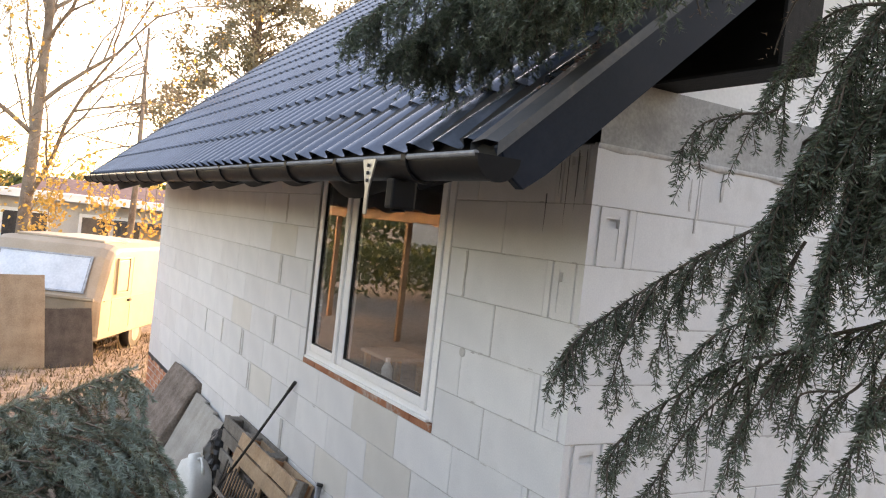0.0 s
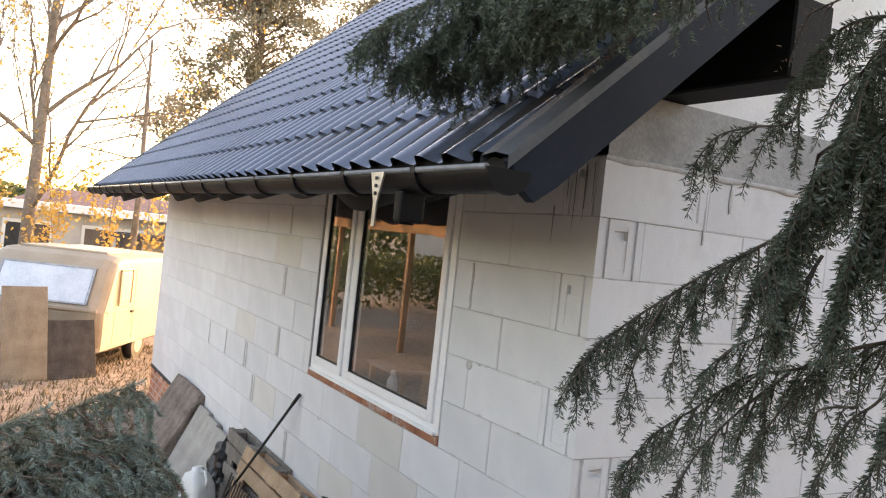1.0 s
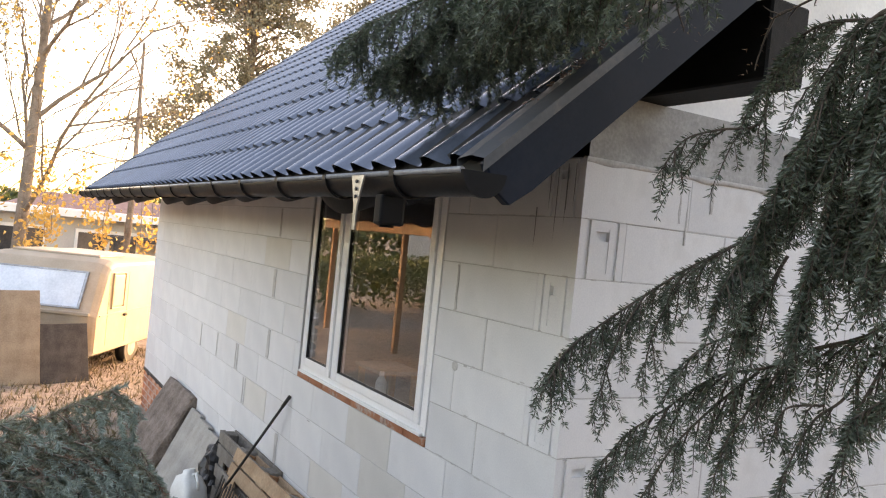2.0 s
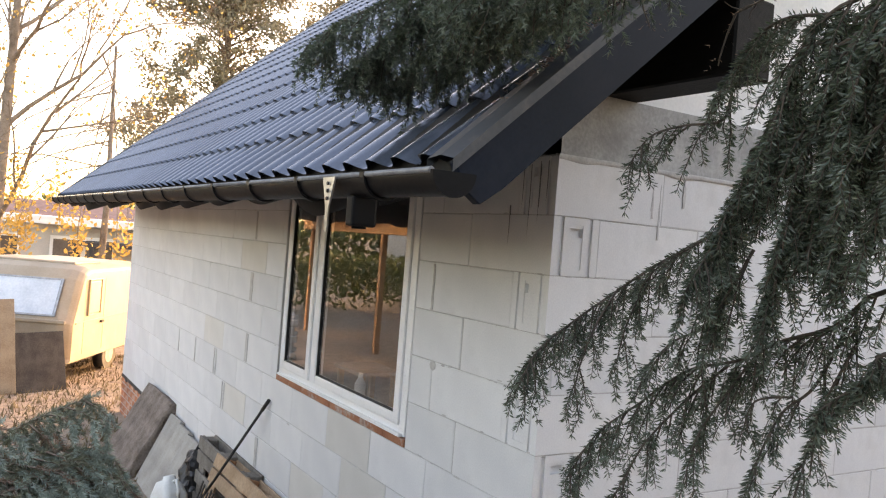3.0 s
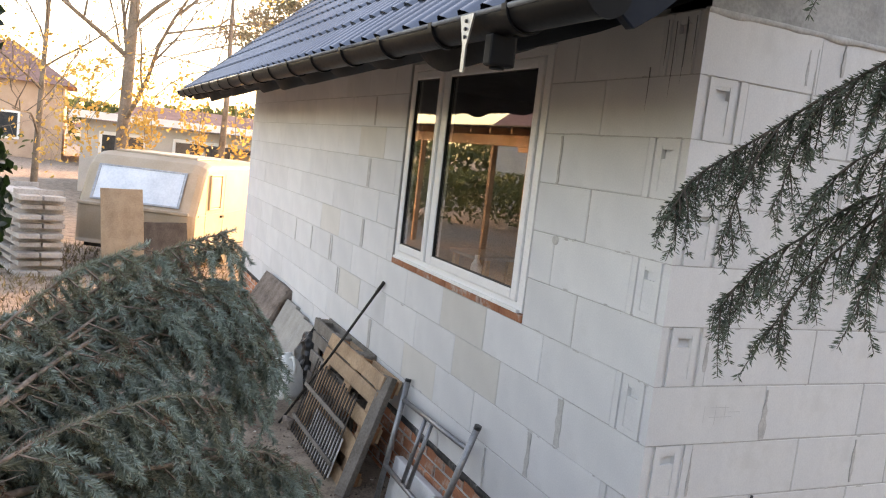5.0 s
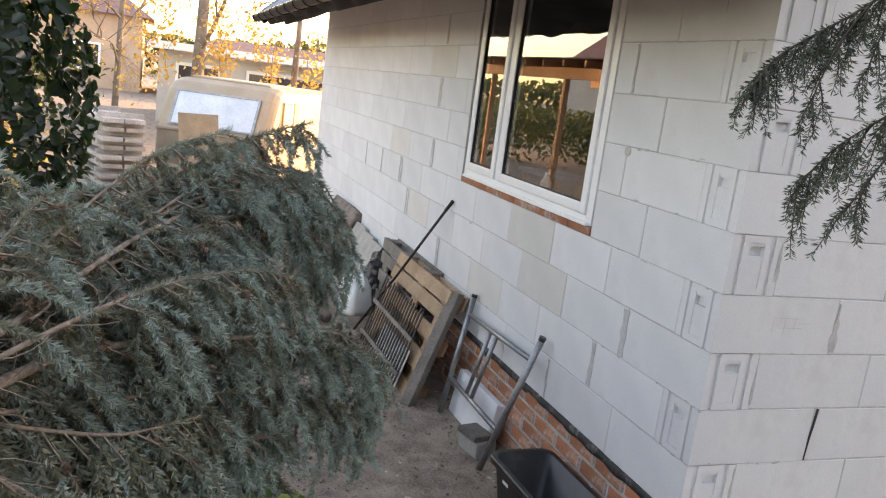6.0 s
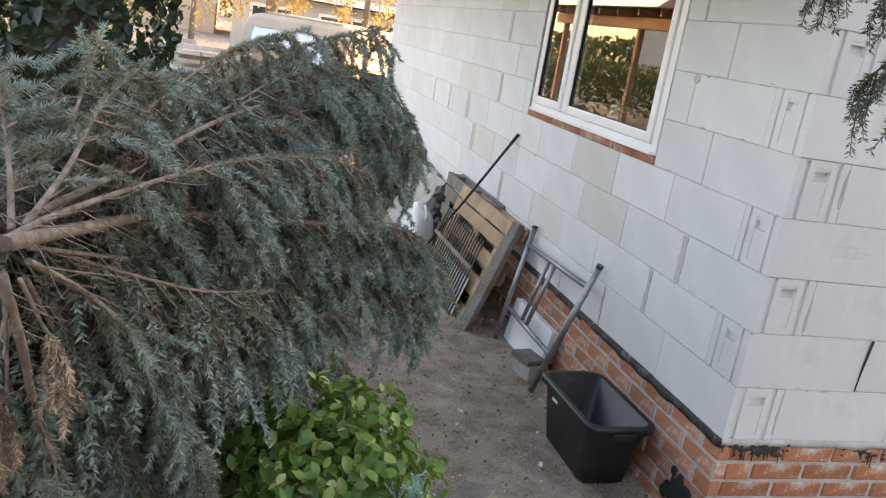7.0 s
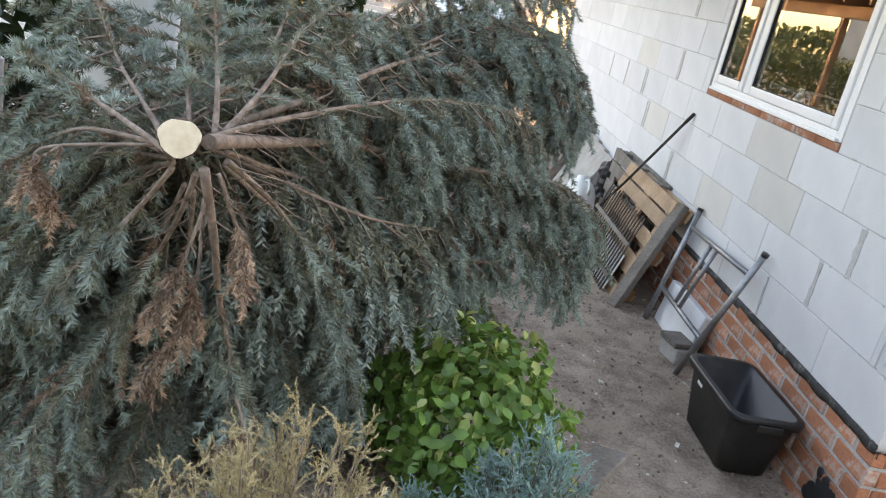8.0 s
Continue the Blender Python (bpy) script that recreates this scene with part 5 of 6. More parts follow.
part("sheet", worn(bevel(box(bmesh.new(), 0, 0, 0, .74, .025, .84), .005, 1), .008, 7, 2), GREYB, bd)
STACK = material("grey_timber", (0.30, 0.28, 0.26), (0.50, 0.47, 0.44), 4, 0.9, 0.4, 40, vary=.2)
st = thing("timber_stack", "stack of grey sawn boards beside the caravan", "timber stack", pose(-10.6, -2.75, .1, 0, 0, 18))
for i in range(9):
    for j in range(2):
        part("board", box(bmesh.new(), -.9 + .08 * (i % 3), -.30 + j * .3 + .04 * (i % 2), i * .13, .9 - .1 * (i % 2), -.03 + j * .3 + .04 * (i % 2), i * .13 + .06), STACK, st)
    for x in (-.6, .6):
        part("spacer", box(bmesh.new(), x, -.32, i * .13 + .062, x + .06, .32, i * .13 + .128), STACK, st)
GRASS = material("dry_grass", (0.13, 0.10, 0.055), (0.28, 0.215, 0.12), 3, 0.95, 0.5, 30, island=.3)
rs = np.random.default_rng(3)
k = 9000
gx_, gy_ = rs.uniform(-13, -5.5, k), rs.uniform(-3.4, 1.0, k)
p = np.stack([gx_, gy_, np.full(k, .085)], 1)
tip = p + np.stack([rs.normal(0, .05, k), rs.normal(0, .05, k), rs.uniform(.03, .13, k)], 1)
sd = rs.normal(0, .008, (k, 3))
sd[:, 2] = 0
keep = ~((gx_ > -8.7) & (gy_ > -.1))
g = np.stack([p - sd, p + sd, tip], 1)[keep].reshape(-1, 3)
grass = thing("dry_grass", "dry yellowed grass round the caravan", "grass", kind="stuff")
fast_mesh("blades", g, 3, GRASS, grass)

# ---- neighbours ----
RENDERED = material("grey_render", (0.42, 0.41, 0.39), (0.55, 0.53, 0.50), 2, 0.9, 0.2, 30)
WHITE_SHEET = material("white_fascia", (0.74, 0.74, 0.73), (0.82, 0.82, 0.8), 2, 0.5, 0.05, 30)
TILES = material("brown_tiles", (0.16, 0.085, 0.075), (0.26, 0.15, 0.13), 3, 0.8, 0.6, 20)
DARKGLASS = material("dark_pane", (0.03, 0.035, 0.04), (0.06, 0.065, 0.07), 3, 0.08, 0.0, 20)
garage = thing("garage", "low grey garage with a white roof edge", "building", pose(-24, -2.1, 0))
part("wall", box(bmesh.new(), -5, 0, 0, 0, 11, 2.25), RENDERED, garage)
part("roof_edge", box(bmesh.new(), -5.6, -.35, 2.28, .7, 11.4, 2.50), WHITE_SHEET, garage, "white sheet-metal roof edge")
for y, w in ((.5, 1.3), (2.6, 1.8), (5.4, 1.4), (8.0, 1.4)):
    wd = part("window", bevel(box(bmesh.new(), -.02, y, .75, .05, y + w, 1.95), .01, 1), WHITE_SHEET, garage, "white framed window")
    for q in range(2):
        part("pane", box(bmesh.new(), .052, y + .09 + q * w / 2, .85, .06, y + w / 2 - .05 + q * w / 2, 1.85), DARKGLASS, wd)
part("lean_to", box(bmesh.new(), .06, 3.4, 1.72, 1.6, 10.5, 1.84), GREYB, garage, "dark lean-to roof")
for y in (3.5, 6.8, 10.3):
    part("post", box(bmesh.new(), 1.45, y, 0, 1.57, y + .12, 1.72), GREYB, garage)


def house(name, label, m, lx, ly, wall_h, ridge, wall_mat, roof_mat, wins):
    h = thing(name, label, "house", m)
    part("wall", box(bmesh.new(), -lx / 2, -ly / 2, 0, lx / 2, ly / 2, wall_h), wall_mat, h)
    b = bmesh.new()
    o = .5
    v = [b.verts.new(p) for p in ((-lx / 2 - o, -ly / 2 - o, wall_h), (lx / 2 + o, -ly / 2 - o, wall_h), (lx / 2 + o, ly / 2 + o, wall_h), (-lx / 2 - o, ly / 2 + o, wall_h),
                                  (0, -ly / 2 + lx * .3, ridge), (0, ly / 2 - lx * .3, ridge))]
    for q in ((0, 1, 4), (1, 2, 5, 4), (2, 3, 5), (3, 0, 4, 5), (3, 2, 1, 0)):
        b.faces.new([v[i] for i in q])
    part("roof", b, roof_mat, h)
    part("chimney", box(bmesh.new(), -.3, -.35, ridge - .5, .3, .35, ridge + .8), BRICK, h)
    for y, z in wins:
        for sx in (1,):
            wd = part("window", box(bmesh.new(), lx / 2 + .002, y - .6, z, lx / 2 + .06, y + .6, z + 1.3), WHITE_SHEET, h)
            part("pane", box(bmesh.new(), lx / 2 + .062, y - .5, z + .1, lx / 2 + .07, y + .5, z + 1.2), DARKGLASS, wd)
    return h


house("house", "neighbour house with a brown tiled roof", pose(-42, 8, 0), 9, 20, 1.8, 3.2, RENDERED, TILES, ((-5, .9), (-1.5, .9), (2, .9), (5, .9)))
SALMON = material("salmon_render", (0.45, 0.30, 0.22), (0.56, 0.40, 0.30), 2, 0.9, 0.2, 30)
house("house", "neighbour house with salmon walls and hipped roof", pose(-44, -6.9, 0), 8, 8, 3.6, 5.6, SALMON, TILES, ((-2, .9), (1.6, .9)))
house("house", "neighbour house with a pale hipped roof across the garden", pose(-38, -26, 0, 0, 0, 30), 10, 12, 4.2, 7.6, RENDERED, TILES, ((-3, .9), (2, .9)))
# timber pergola in the garden opposite the window
pergola = thing("pergola", "open timber pergola with orange-brown posts and beams", "pergola")
PER = material("larch_timber", (0.27, 0.145, 0.075), (0.40, 0.235, 0.135), 3, 0.7, 0.3, 30, vary=.1)
for x in (-9.2, -13.2, -17.2):
    for y in (-6.0, -9.2):
        part("post", bevel(box(bmesh.new(), x - .06, y - .06, .05, x + .06, y + .06, 2.72), .008, 1), PER, pergola)
for y in (-6.0, -9.2):
    part("beam", bevel(box(bmesh.new(), -17.8, y - .07, 2.72, -8.6, y + .07, 2.95), .008, 1), PER, pergola)
for i in range(10):
    x = -17.4 + i * .93
    part("rafter", box(bmesh.new(), x, -9.6, 2.952, x + .07, -5.6, 3.08), PER, pergola)
part("roof_sheet", box(bmesh.new(), -17.8, -9.7, 3.085, -8.6, -5.5, 3.11), GREYB, pergola)

# ---- far trees ----
YELLOW = leaf_material("autumn_leaf", (0.42, 0.24, 0.06), (0.70, 0.47, 0.14), (0.75, 0.48, 0.14), .6)
OLIVE = leaf_material("pine_tuft", (0.13, 0.125, 0.085), (0.27, 0.25, 0.17), (0.22, 0.19, 0.12), .6)
HEDGE = leaf_material("hedge_leaf", (0.03, 0.05, 0.015), (0.12, 0.14, 0.05), (0.12, 0.14, 0.04), .6)
BIRCH = material("grey_tree_bark", (0.13, 0.10, 0.075), (0.27, 0.22, 0.18), 6, 0.95, 0.6, 40)


def bare_tree(name, label, base, height, r, rng, leaves, lean=(0, 0), depth=4, leaf_low=.35, yellow=YELLOW, size=.05):
    """Trunk, limbs and twigs by repeated forking; some leaves left on the twigs."""
    t = thing(name, label, "tree")
    bm_trunk, bm = bmesh.new(), bmesh.new()
    tips = []
    b = Vector(base)
    line = [b + Vector((lean[0] * f + .12 * math.sin(5 * f) * f, lean[1] * f, height * f)) for f in np.linspace(0, 1, 9)]
    tube(bm_trunk, line, r, r * .22, 10)

    def fork(p, d, L, rr, k):
        pts, q, v = [p], p.copy(), d.copy()
        for s in range(5):
            v = (v + Vector(rng.normal(0, .13, 3)) + Vector((0, 0, .05 if k > 1 else -.05))).normalized()
            q = q + v * L / 5
            pts.append(q.copy())
        tube(bm, pts, rr, rr * .4, 6 if k > 2 else 4 if k > 1 else 3, False)
        if k <= 2:
            tips.extend(pts[1:])
        if k > 0:
            for s in range(5 if k > 1 else 4):
                f = .25 + .75 * (s + rng.random()) / 5
                j = min(int(f * 5), 4)
                pp = pts[j].lerp(pts[j + 1], f * 5 - j)
                dd = (v + Vector(rng.normal(0, .55, 3)) + Vector((0, 0, .12))).normalized()
                fork(pp, dd, L * (.50 + .15 * rng.random()), max(rr * .45, .004), k - 1)
    for i in range(11):
        f = .22 + .75 * i / 11
        p = line[min(int(f * 8), 7)].lerp(line[min(int(f * 8), 7) + 1], f * 8 - int(f * 8))
        a = i * 2.4 + rng.random()
        fork(p, Vector((math.cos(a), math.sin(a), .55 + .5 * f)).normalized(), height * (.42 - .22 * f), r * (.42 - .2 * f), depth - 1)
    part("trunk", bm_trunk, BIRCH, t)
    part("branchwork", bm, BIRCH, t)
    tp = np.array([p[:] for p in tips])
    if leaves:
        low = tp[:, 2] < base[2] + height * leaf_low
        wgt = np.where(low, 1.0, .03) * (np.array([noise.noise((q[0] * .7, q[1] * .7, q[2] * .7)) for q in tp]) + .15 > 0)
        wgt = wgt / wgt.sum()
        c = tp[rng.choice(len(tp), leaves, p=wgt)] + rng.normal(0, .12, (leaves, 3))
        leaf_cloud(c, rng.normal(0, 1, (leaves, 3)), size, rng, yellow, t, "autumn_leaves", "last yellow autumn leaves")
    return t


rt = np.random.default_rng(21)
bare_tree("birch", "almost bare tree with last yellow leaves", (-18, -1.25, 0), 10.5, .17, rt, 2600, (-.2, .25), 5, .34)
birch = thing("weeping_birch", "drooping birch twigs with yellow leaves before the garage", "tree")
part("trunk", tube(bmesh.new(), [(-17.2, .9, 0), (-17.1, .95, 3), (-17.2, .9, 6.5)], .10, .03, 8), BIRCH, birch)
for i in range(16):
    e = Vector((rt.uniform(-17.5, -15.5), rt.uniform(-2.4, 2.2), rt.uniform(1.5, 3.0)))
    b0 = Vector((-17.15, .92, rt.uniform(3.6, 6.0)))
    line = bend([b0, b0.lerp(e, .55) + Vector((0, 0, .8)), e + Vector((0, 0, .7)), e], 9)
    br = part("branch", tube(bmesh.new(), line, .018, .005, 4, False), BIRCH, birch)
    pts = np.array([line[int(j)][:] for j in rt.integers(5, 9, 90)]) + rt.normal(0, .13, (90, 3))
    tagged(leaf_cloud(pts, rt.normal(0, 1, (90, 3)), .05, rt, YELLOW, br, "foliage"), kind="stuff")
bare_tree("young_tree", "thin bare tree with a few yellow leaves", (-20, -3.1, 0), 8, .09, rt, 900, (0, .2), 4, .5)


def pine(label, base, height, crown, rng, clumps, mat):
    t = thing("pine", label, "tree")
    b = Vector(base)
    part("trunk", tube(bmesh.new(), [b, b + Vector((.2, 0, height * .5)), b + Vector((0, .2, height))], .22, .06, 10), BARK, t)
    bm = bmesh.new()
    cs, ds = [], []
    for i in range(clumps):
        z = height * (.35 + .65 * rng.random())
        f = (z / height - .35) / .65
        rr = crown * (1 - .55 * f) * math.sqrt(rng.random())
        a = rng.random() * 6.28
        c = b + Vector((rr * math.cos(a), rr * math.sin(a), z))
        if noise.noise(c * .55) < -.12:
            continue
        tube(bm, [b + Vector((0, 0, z - rr * .35)), b.lerp(c, .5) + Vector((0, 0, z * .5 - .1)), c], .03, .008, 4, False)
        m = 110
        pts = rng.normal(0, .24, (m, 3)) * np.array([1, 1, .55]) + np.array(c[:])
        cs.append(pts)
        ds.append(rng.normal(0, 1, (m, 3)))
    part("branchwork", bm, BARK, t)
    leaf_cloud(np.concatenate(cs), np.concatenate(ds), .058, rng, mat, t, "crown", "tufted olive crown")


pine("tall pine with loose olive tufts behind the house", (-24, 5.2, 0), 12.5, 3.6, rt, 420, OLIVE)
pine("tall pine behind the house", (-27, 11, 0), 14, 3.6, rt, 200, OLIVE)


def hedge(label, x0, y0, x1, y1, h, w, n, rng, mat, size=.06):
    t = thing("hedge", label, "hedge", kind="stuff")
    f = rng.random(n)
    hh = np.array([h * (.75 + .4 * abs(noise.noise((q * 9, h, 1)))) for q in f])
    c = np.stack([x0 + (x1 - x0) * f + rng.normal(0, w, n), y0 + (y1 - y0) * f + rng.normal(0, w, n), .05 + hh * np.sqrt(rng.random(n))], 1)
    leaf_cloud(c, rng.normal(0, 1, (n, 3)), size, rng, mat, t, "hedge_leaves")


hedge("loose garden hedge behind the pergola", -22, -12, -6, -12, 2.0, .5, 9000, rt, HEDGE, .09)
hedge("shrubs along the neighbours' plots", -27, -16, -20, -4.5, 2.2, .6, 5000, rt, HEDGE, .09)
hedge("yellowing shrub beside the ivy", -6.5, -3.7, -4.6, -3.3, 1.7, .22, 1600, rt, YELLOW, .035)
hedge("distant belt of trees", -75, -60, -75, 60, 4.5, 2.0, 9000, rt, HEDGE, .35)
hedge("trees behind the garden", -70, -62, 60, -62, 9.0, 2.0, 9000, rt, HEDGE, .4)
# added out of view: blocks eastern sky light so the gable darkens
hedge("unseen tall hedge added east of the house to shade the gable", 8.5, -14, 8.5, 16, 5.2, .5, 9000, rt, HEDGE, .24)
# white sheet and pale boards behind the felled tree
sheet = thing("white_panel", "white sheet panel standing behind the felled spruce", "panel", plane_frame((-.62, -3.75, .1), (.30, .70, 0), (0, 0, 1)))
part("sheet", bevel(box(bmesh.new(), 0, 0, 0, .9, .02, 1.75), .004, 1), WHITE_SHEET, sheet)
for i in range(4):
    b_ = thing("fence_board", "weathered pale fence board behind the felled spruce", "board", pose(.55 - .17 * i, -3.16 - .13 * i, .1, 0, 0, 40), "fence boards")
    part("board", worn(bevel(box(bmesh.new(), -.08, -.012, 0, .08, .012, 1.45), .004, 1), .004, i, 1), STACK, b_)

# ---- the blocks, each with its own edges ----
def relief_face(bm, us, vs, depth, to):
    """A face of cells at different depths with the steps between them; to(u, v, d) gives the place."""
    nu, nv = len(us) - 1, len(vs) - 1
    for i in range(nu):
        for j in range(nv):
            d = depth(i, j)
            bm.faces.new([bm.verts.new(to(u, v, d)) for u, v in ((us[i], vs[j]), (us[i + 1], vs[j]), (us[i + 1], vs[j + 1]), (us[i], vs[j + 1]))])
            if i + 1 < nu and depth(i + 1, j) != d:
                e = depth(i + 1, j)
                bm.faces.new([bm.verts.new(to(us[i + 1], vv, dd)) for vv, dd in ((vs[j], d), (vs[j], e), (vs[j + 1], e), (vs[j + 1], d))])
            if j + 1 < nv and depth(i, j + 1) != d:
                e = depth(i, j + 1)
                bm.faces.new([bm.verts.new(to(uu, vs[j + 1], dd)) for uu, dd in ((us[i], d), (us[i], e), (us[i + 1], e), (us[i + 1], d))])


GAP = 0.0022
block_meshes = {}


def block_mesh(lx, ly, h, mat=BLOCK):
    key = (round(lx, 3), round(ly, 3), round(h, 3), mat.name)
    if key not in block_meshes:
        b = box(bmesh.new(), -lx + GAP, 0, GAP, -GAP, ly, h - GAP)
        bmesh.ops.bevel(b, geom=b.edges[:], offset=0.003, segments=1, affect="EDGES")
        block_meshes[key] = mesh_of(b, "block", mat)
    return block_meshes[key]


def block(x, y, z, lx, ly, parent, mat):
    ob = new("block", block_mesh(lx, ly, COURSE, mat))
    ob.parent = parent
    ob.location = (x, y + random.uniform(-.0012, .0012), z)
    return ob


def corner_block(r):
    """A corner block whose tongued end, with its grip pocket, shows on one wall."""
    z = ZB + r * COURSE
    lx, ly = (0.59, 0.24) if r % 2 == 0 else (0.24, 0.59)
    b = bmesh.new()
    us = [0.0, .035, .055, .085, .155, .185, .205, 0.24]
    vs = [GAP, .03, .145, .158, .195, .208, COURSE - GAP]

    def depth(i, j):
        if i in (1, 5):
            return .009
        if i == 3 and j == 3:
            return .020
        return .003 if i == 3 and 1 <= j <= 4 else 0.0
    if r % 2 == 0:
        relief_face(b, us, vs, depth, lambda u, v, d: (-d, u, v))
        box(b, -lx + GAP, 0, GAP, -.031, ly - .001, COURSE - GAP)
        b.faces.new([b.verts.new(p) for p in ((0, 0, GAP), (0, 0, COURSE - GAP), (-.031, 0, COURSE - GAP), (-.031, 0, GAP))])
    else:
        relief_face(b, us, vs, depth, lambda u, v, d: (-u, d, v))
        box(b, -lx + .001, .031, GAP, 0, ly - GAP, COURSE - GAP)
        b.faces.new([b.verts.new(p) for p in ((0, 0, GAP), (0, .031, GAP), (0, .031, COURSE - GAP), (0, 0, COURSE - GAP))])
    ob = new("block", mesh_of(b, "corner_block", BLOCK))
    ob.parent = wall_s if r % 2 == 0 else wall_e
    ob.location = (0.001, -0.001, z)


# joints known along the long wall, from the corner; past them the bond goes on by whole blocks
JOINTS = {0: (.59, 1.25), 1: (.24, .83, 1.46, 2.0, 2.55, 3.25), 2: (.60, 1.21, 1.78, 2.39, 2.98, 3.58, 4.17), 3: (.24, .83, 1.43, 2.02, 2.62, 3.24, 3.86, 4.47, 5.14, 5.77),
          4: (.60, 1.19, 3.06, 3.65, 4.28, 4.88, 5.5), 5: (.24, .84, 3.35, 3.95, 4.55), 6: (.60, 1.19, 3.05, 3.64, 4.25), 7: (.24, .885, 3.34, 3.95, 4.55, 5.13, 5.65, 6.1, 7.0), 8: (.59, 1.19, 3.03, 3.62), 9: (.24, .85)}
BEIGE = {(3, 1.43), (2, 1.21), (1, 2.0), (7, 3.34), (4, 4.28), (2, 3.58)}      # blocks of a yellower batch
for r in range(ROWS_UP):
    corner_block(r)
    z = ZB + r * COURSE
    ends = list(JOINTS[r])
    while ends[-1] < LEN - .05:
        ends.append(min(ends[-1] + .597, LEN))
    for e0, e1 in zip(ends, ends[1:]):
        x, x1 = -e0, -e1
        spans = [(x, x1)]
        if WZ0 - .01 < z < WZ1 - .05:
            spans = []
            if x > WX1:
                spans.append((x, max(x1, WX1)))
            if x1 < WX0:
                spans.append((min(x, WX0), x1))
        for a, b_ in spans:
            if a - b_ > 0.03:
                block(a, 0, z, a - b_, .1, wall_s, BLOCK_BEIGE if (r, e0) in BEIGE else BLOCK)
    y = 0.24 if r % 2 == 0 else 0.59
    while y < 4.5:
        b_len = 0.59
        ob = new("block", block_mesh(.1, b_len - 2 * GAP, COURSE))
        ob.parent = wall_e
        ob.location = (random.uniform(-.0012, .0012), y + GAP, z)
        y += b_len
# wide mortar-filled joints and smears
smears = thing("mortar_patch", "grey mortar filled into wide joints of the block wall", "mortar patch", kind="stuff")
bm = bmesh.new()
for x, r, w in ((-.605, 2, .045), (-.83, 1, .034), (-3.64, 6, .060), (-4.44, 3, .022), (-4.50, 3, .022), (-4.14, 2, .022), (-4.20, 2, .022), (-3.65, 4, .060), (-3.25, 1, .055), (-5.14, 3, .026), (-5.77, 3, .02), (-1.25, 0, .014), (-.885, 7, .012), (-3.62, 8, .03)):
    z = ZB + r * COURSE
    k = 7
    left, right = [], []
    for i in range(k):
        f = i / (k - 1)
        left.append(bm.verts.new((x - w / 2 + random.uniform(-.006, .006), -.004, z + .01 + f * .22)))
        right.append(bm.verts.new((x + w / 2 + random.uniform(-.006, .006), -.004, z + .01 + f * .22)))
    for i in range(k - 1):
        bm.faces.new((left[i], right[i], right[i + 1], left[i + 1]))
    back = [bm.verts.new(v.co + Vector((0, .006, 0))) for v in left + right[::-1]]
    loop = left + right[::-1]
    for i in range(len(loop)):
        bm.faces.new((loop[i], loop[(i + 1) % len(loop)], back[(i + 1) % len(loop)], back[i]))
part("joint_filling", bm, MORTAR, smears)
bm = bmesh.new()
bmesh.ops.create_icosphere(bm, subdivisions=2, radius=.028, matrix=pose(-.834, .0, 2.02) @ Matrix.Diagonal((1, .25, .9, 1)))
part("dowel_plug", bm, MORTAR, smears, "round grey mortar plug")
# open black joint and small chips in the gable
bm = bmesh.new()
tube(bm, [(.001, y, z) for y, z in ((.588, .845), (.591, .90), (.594, .95), (.600, 1.0), (.603, 1.04), (.607, 1.078))], .0035, .0065, 6)
tagged(part("open_joint", bm, RUBBER), "black open vertical joint between two wall blocks", "joint", kind="structure")

# ---- brick plinth ----
bm = box(bmesh.new(), -LEN + .004, .010, -.2, -.010, THICK, ZB - .024)
plinth_s = tagged(part("plinth_south", bm, MORTAR), "red brick plinth with smeared mortar under the block wall", "plinth", kind="structure")
bm = box(bmesh.new(), -THICK, THICK + .001, -.2, -.010, DEEP - .3, ZB - .024)
plinth_e = tagged(part("plinth_east", bm, MORTAR), "red brick plinth with smeared mortar under the gable", "plinth", kind="structure")
bricks = {}


def brick(l, along_x, rough):
    key = (round(l, 3), along_x, rough)
    if key not in bricks:
        rnd = random.Random(hash(key) % 1000)
        b = box(bmesh.new(), 0, 0, 0, l, .06, .072) if along_x else box(bmesh.new(), -.06, 0, 0, 0, l, .072)
        bmesh.ops.bevel(b, geom=b.edges[:], offset=.006, segments=1, affect="EDGES")
        for v in b.verts:
            v.co += Vector((rnd.uniform(-1, 1), rnd.uniform(-1, 1), rnd.uniform(-1, 1))) * .0022
        bricks[key] = mesh_of(b, "brick", BRICK)
    return bricks[key]


for c in range(6):
    z = ZB - .024 - .088 * (c + 1) + .009
    off = 0.0 if c % 2 else .13
    x = -.0
    first = True
    while x > -LEN + .05:
        l = (.12 if off else .25) if first else .25
        l = min(l, x + LEN)
        ob = new("brick", brick(l, True, len(bricks) % 4 if x > -3 else 0))
        ob.parent, ob.location = plinth_s, (x - l, random.uniform(-.003, .004) + .001, z)
        x -= l + .016
        first = False
    y, first = .062, True
    while y < 3.2:
        l = (.25 if off else .12) if first else .25
        ob = new("brick", brick(l, False, len(bricks) % 4))
        ob.parent, ob.location = plinth_e, (random.uniform(-.004, .003) - .001, y, z)
        y += l + .016
        first = False
# felt and lumpy mortar between plinth and blocks
rng = random.Random(4)


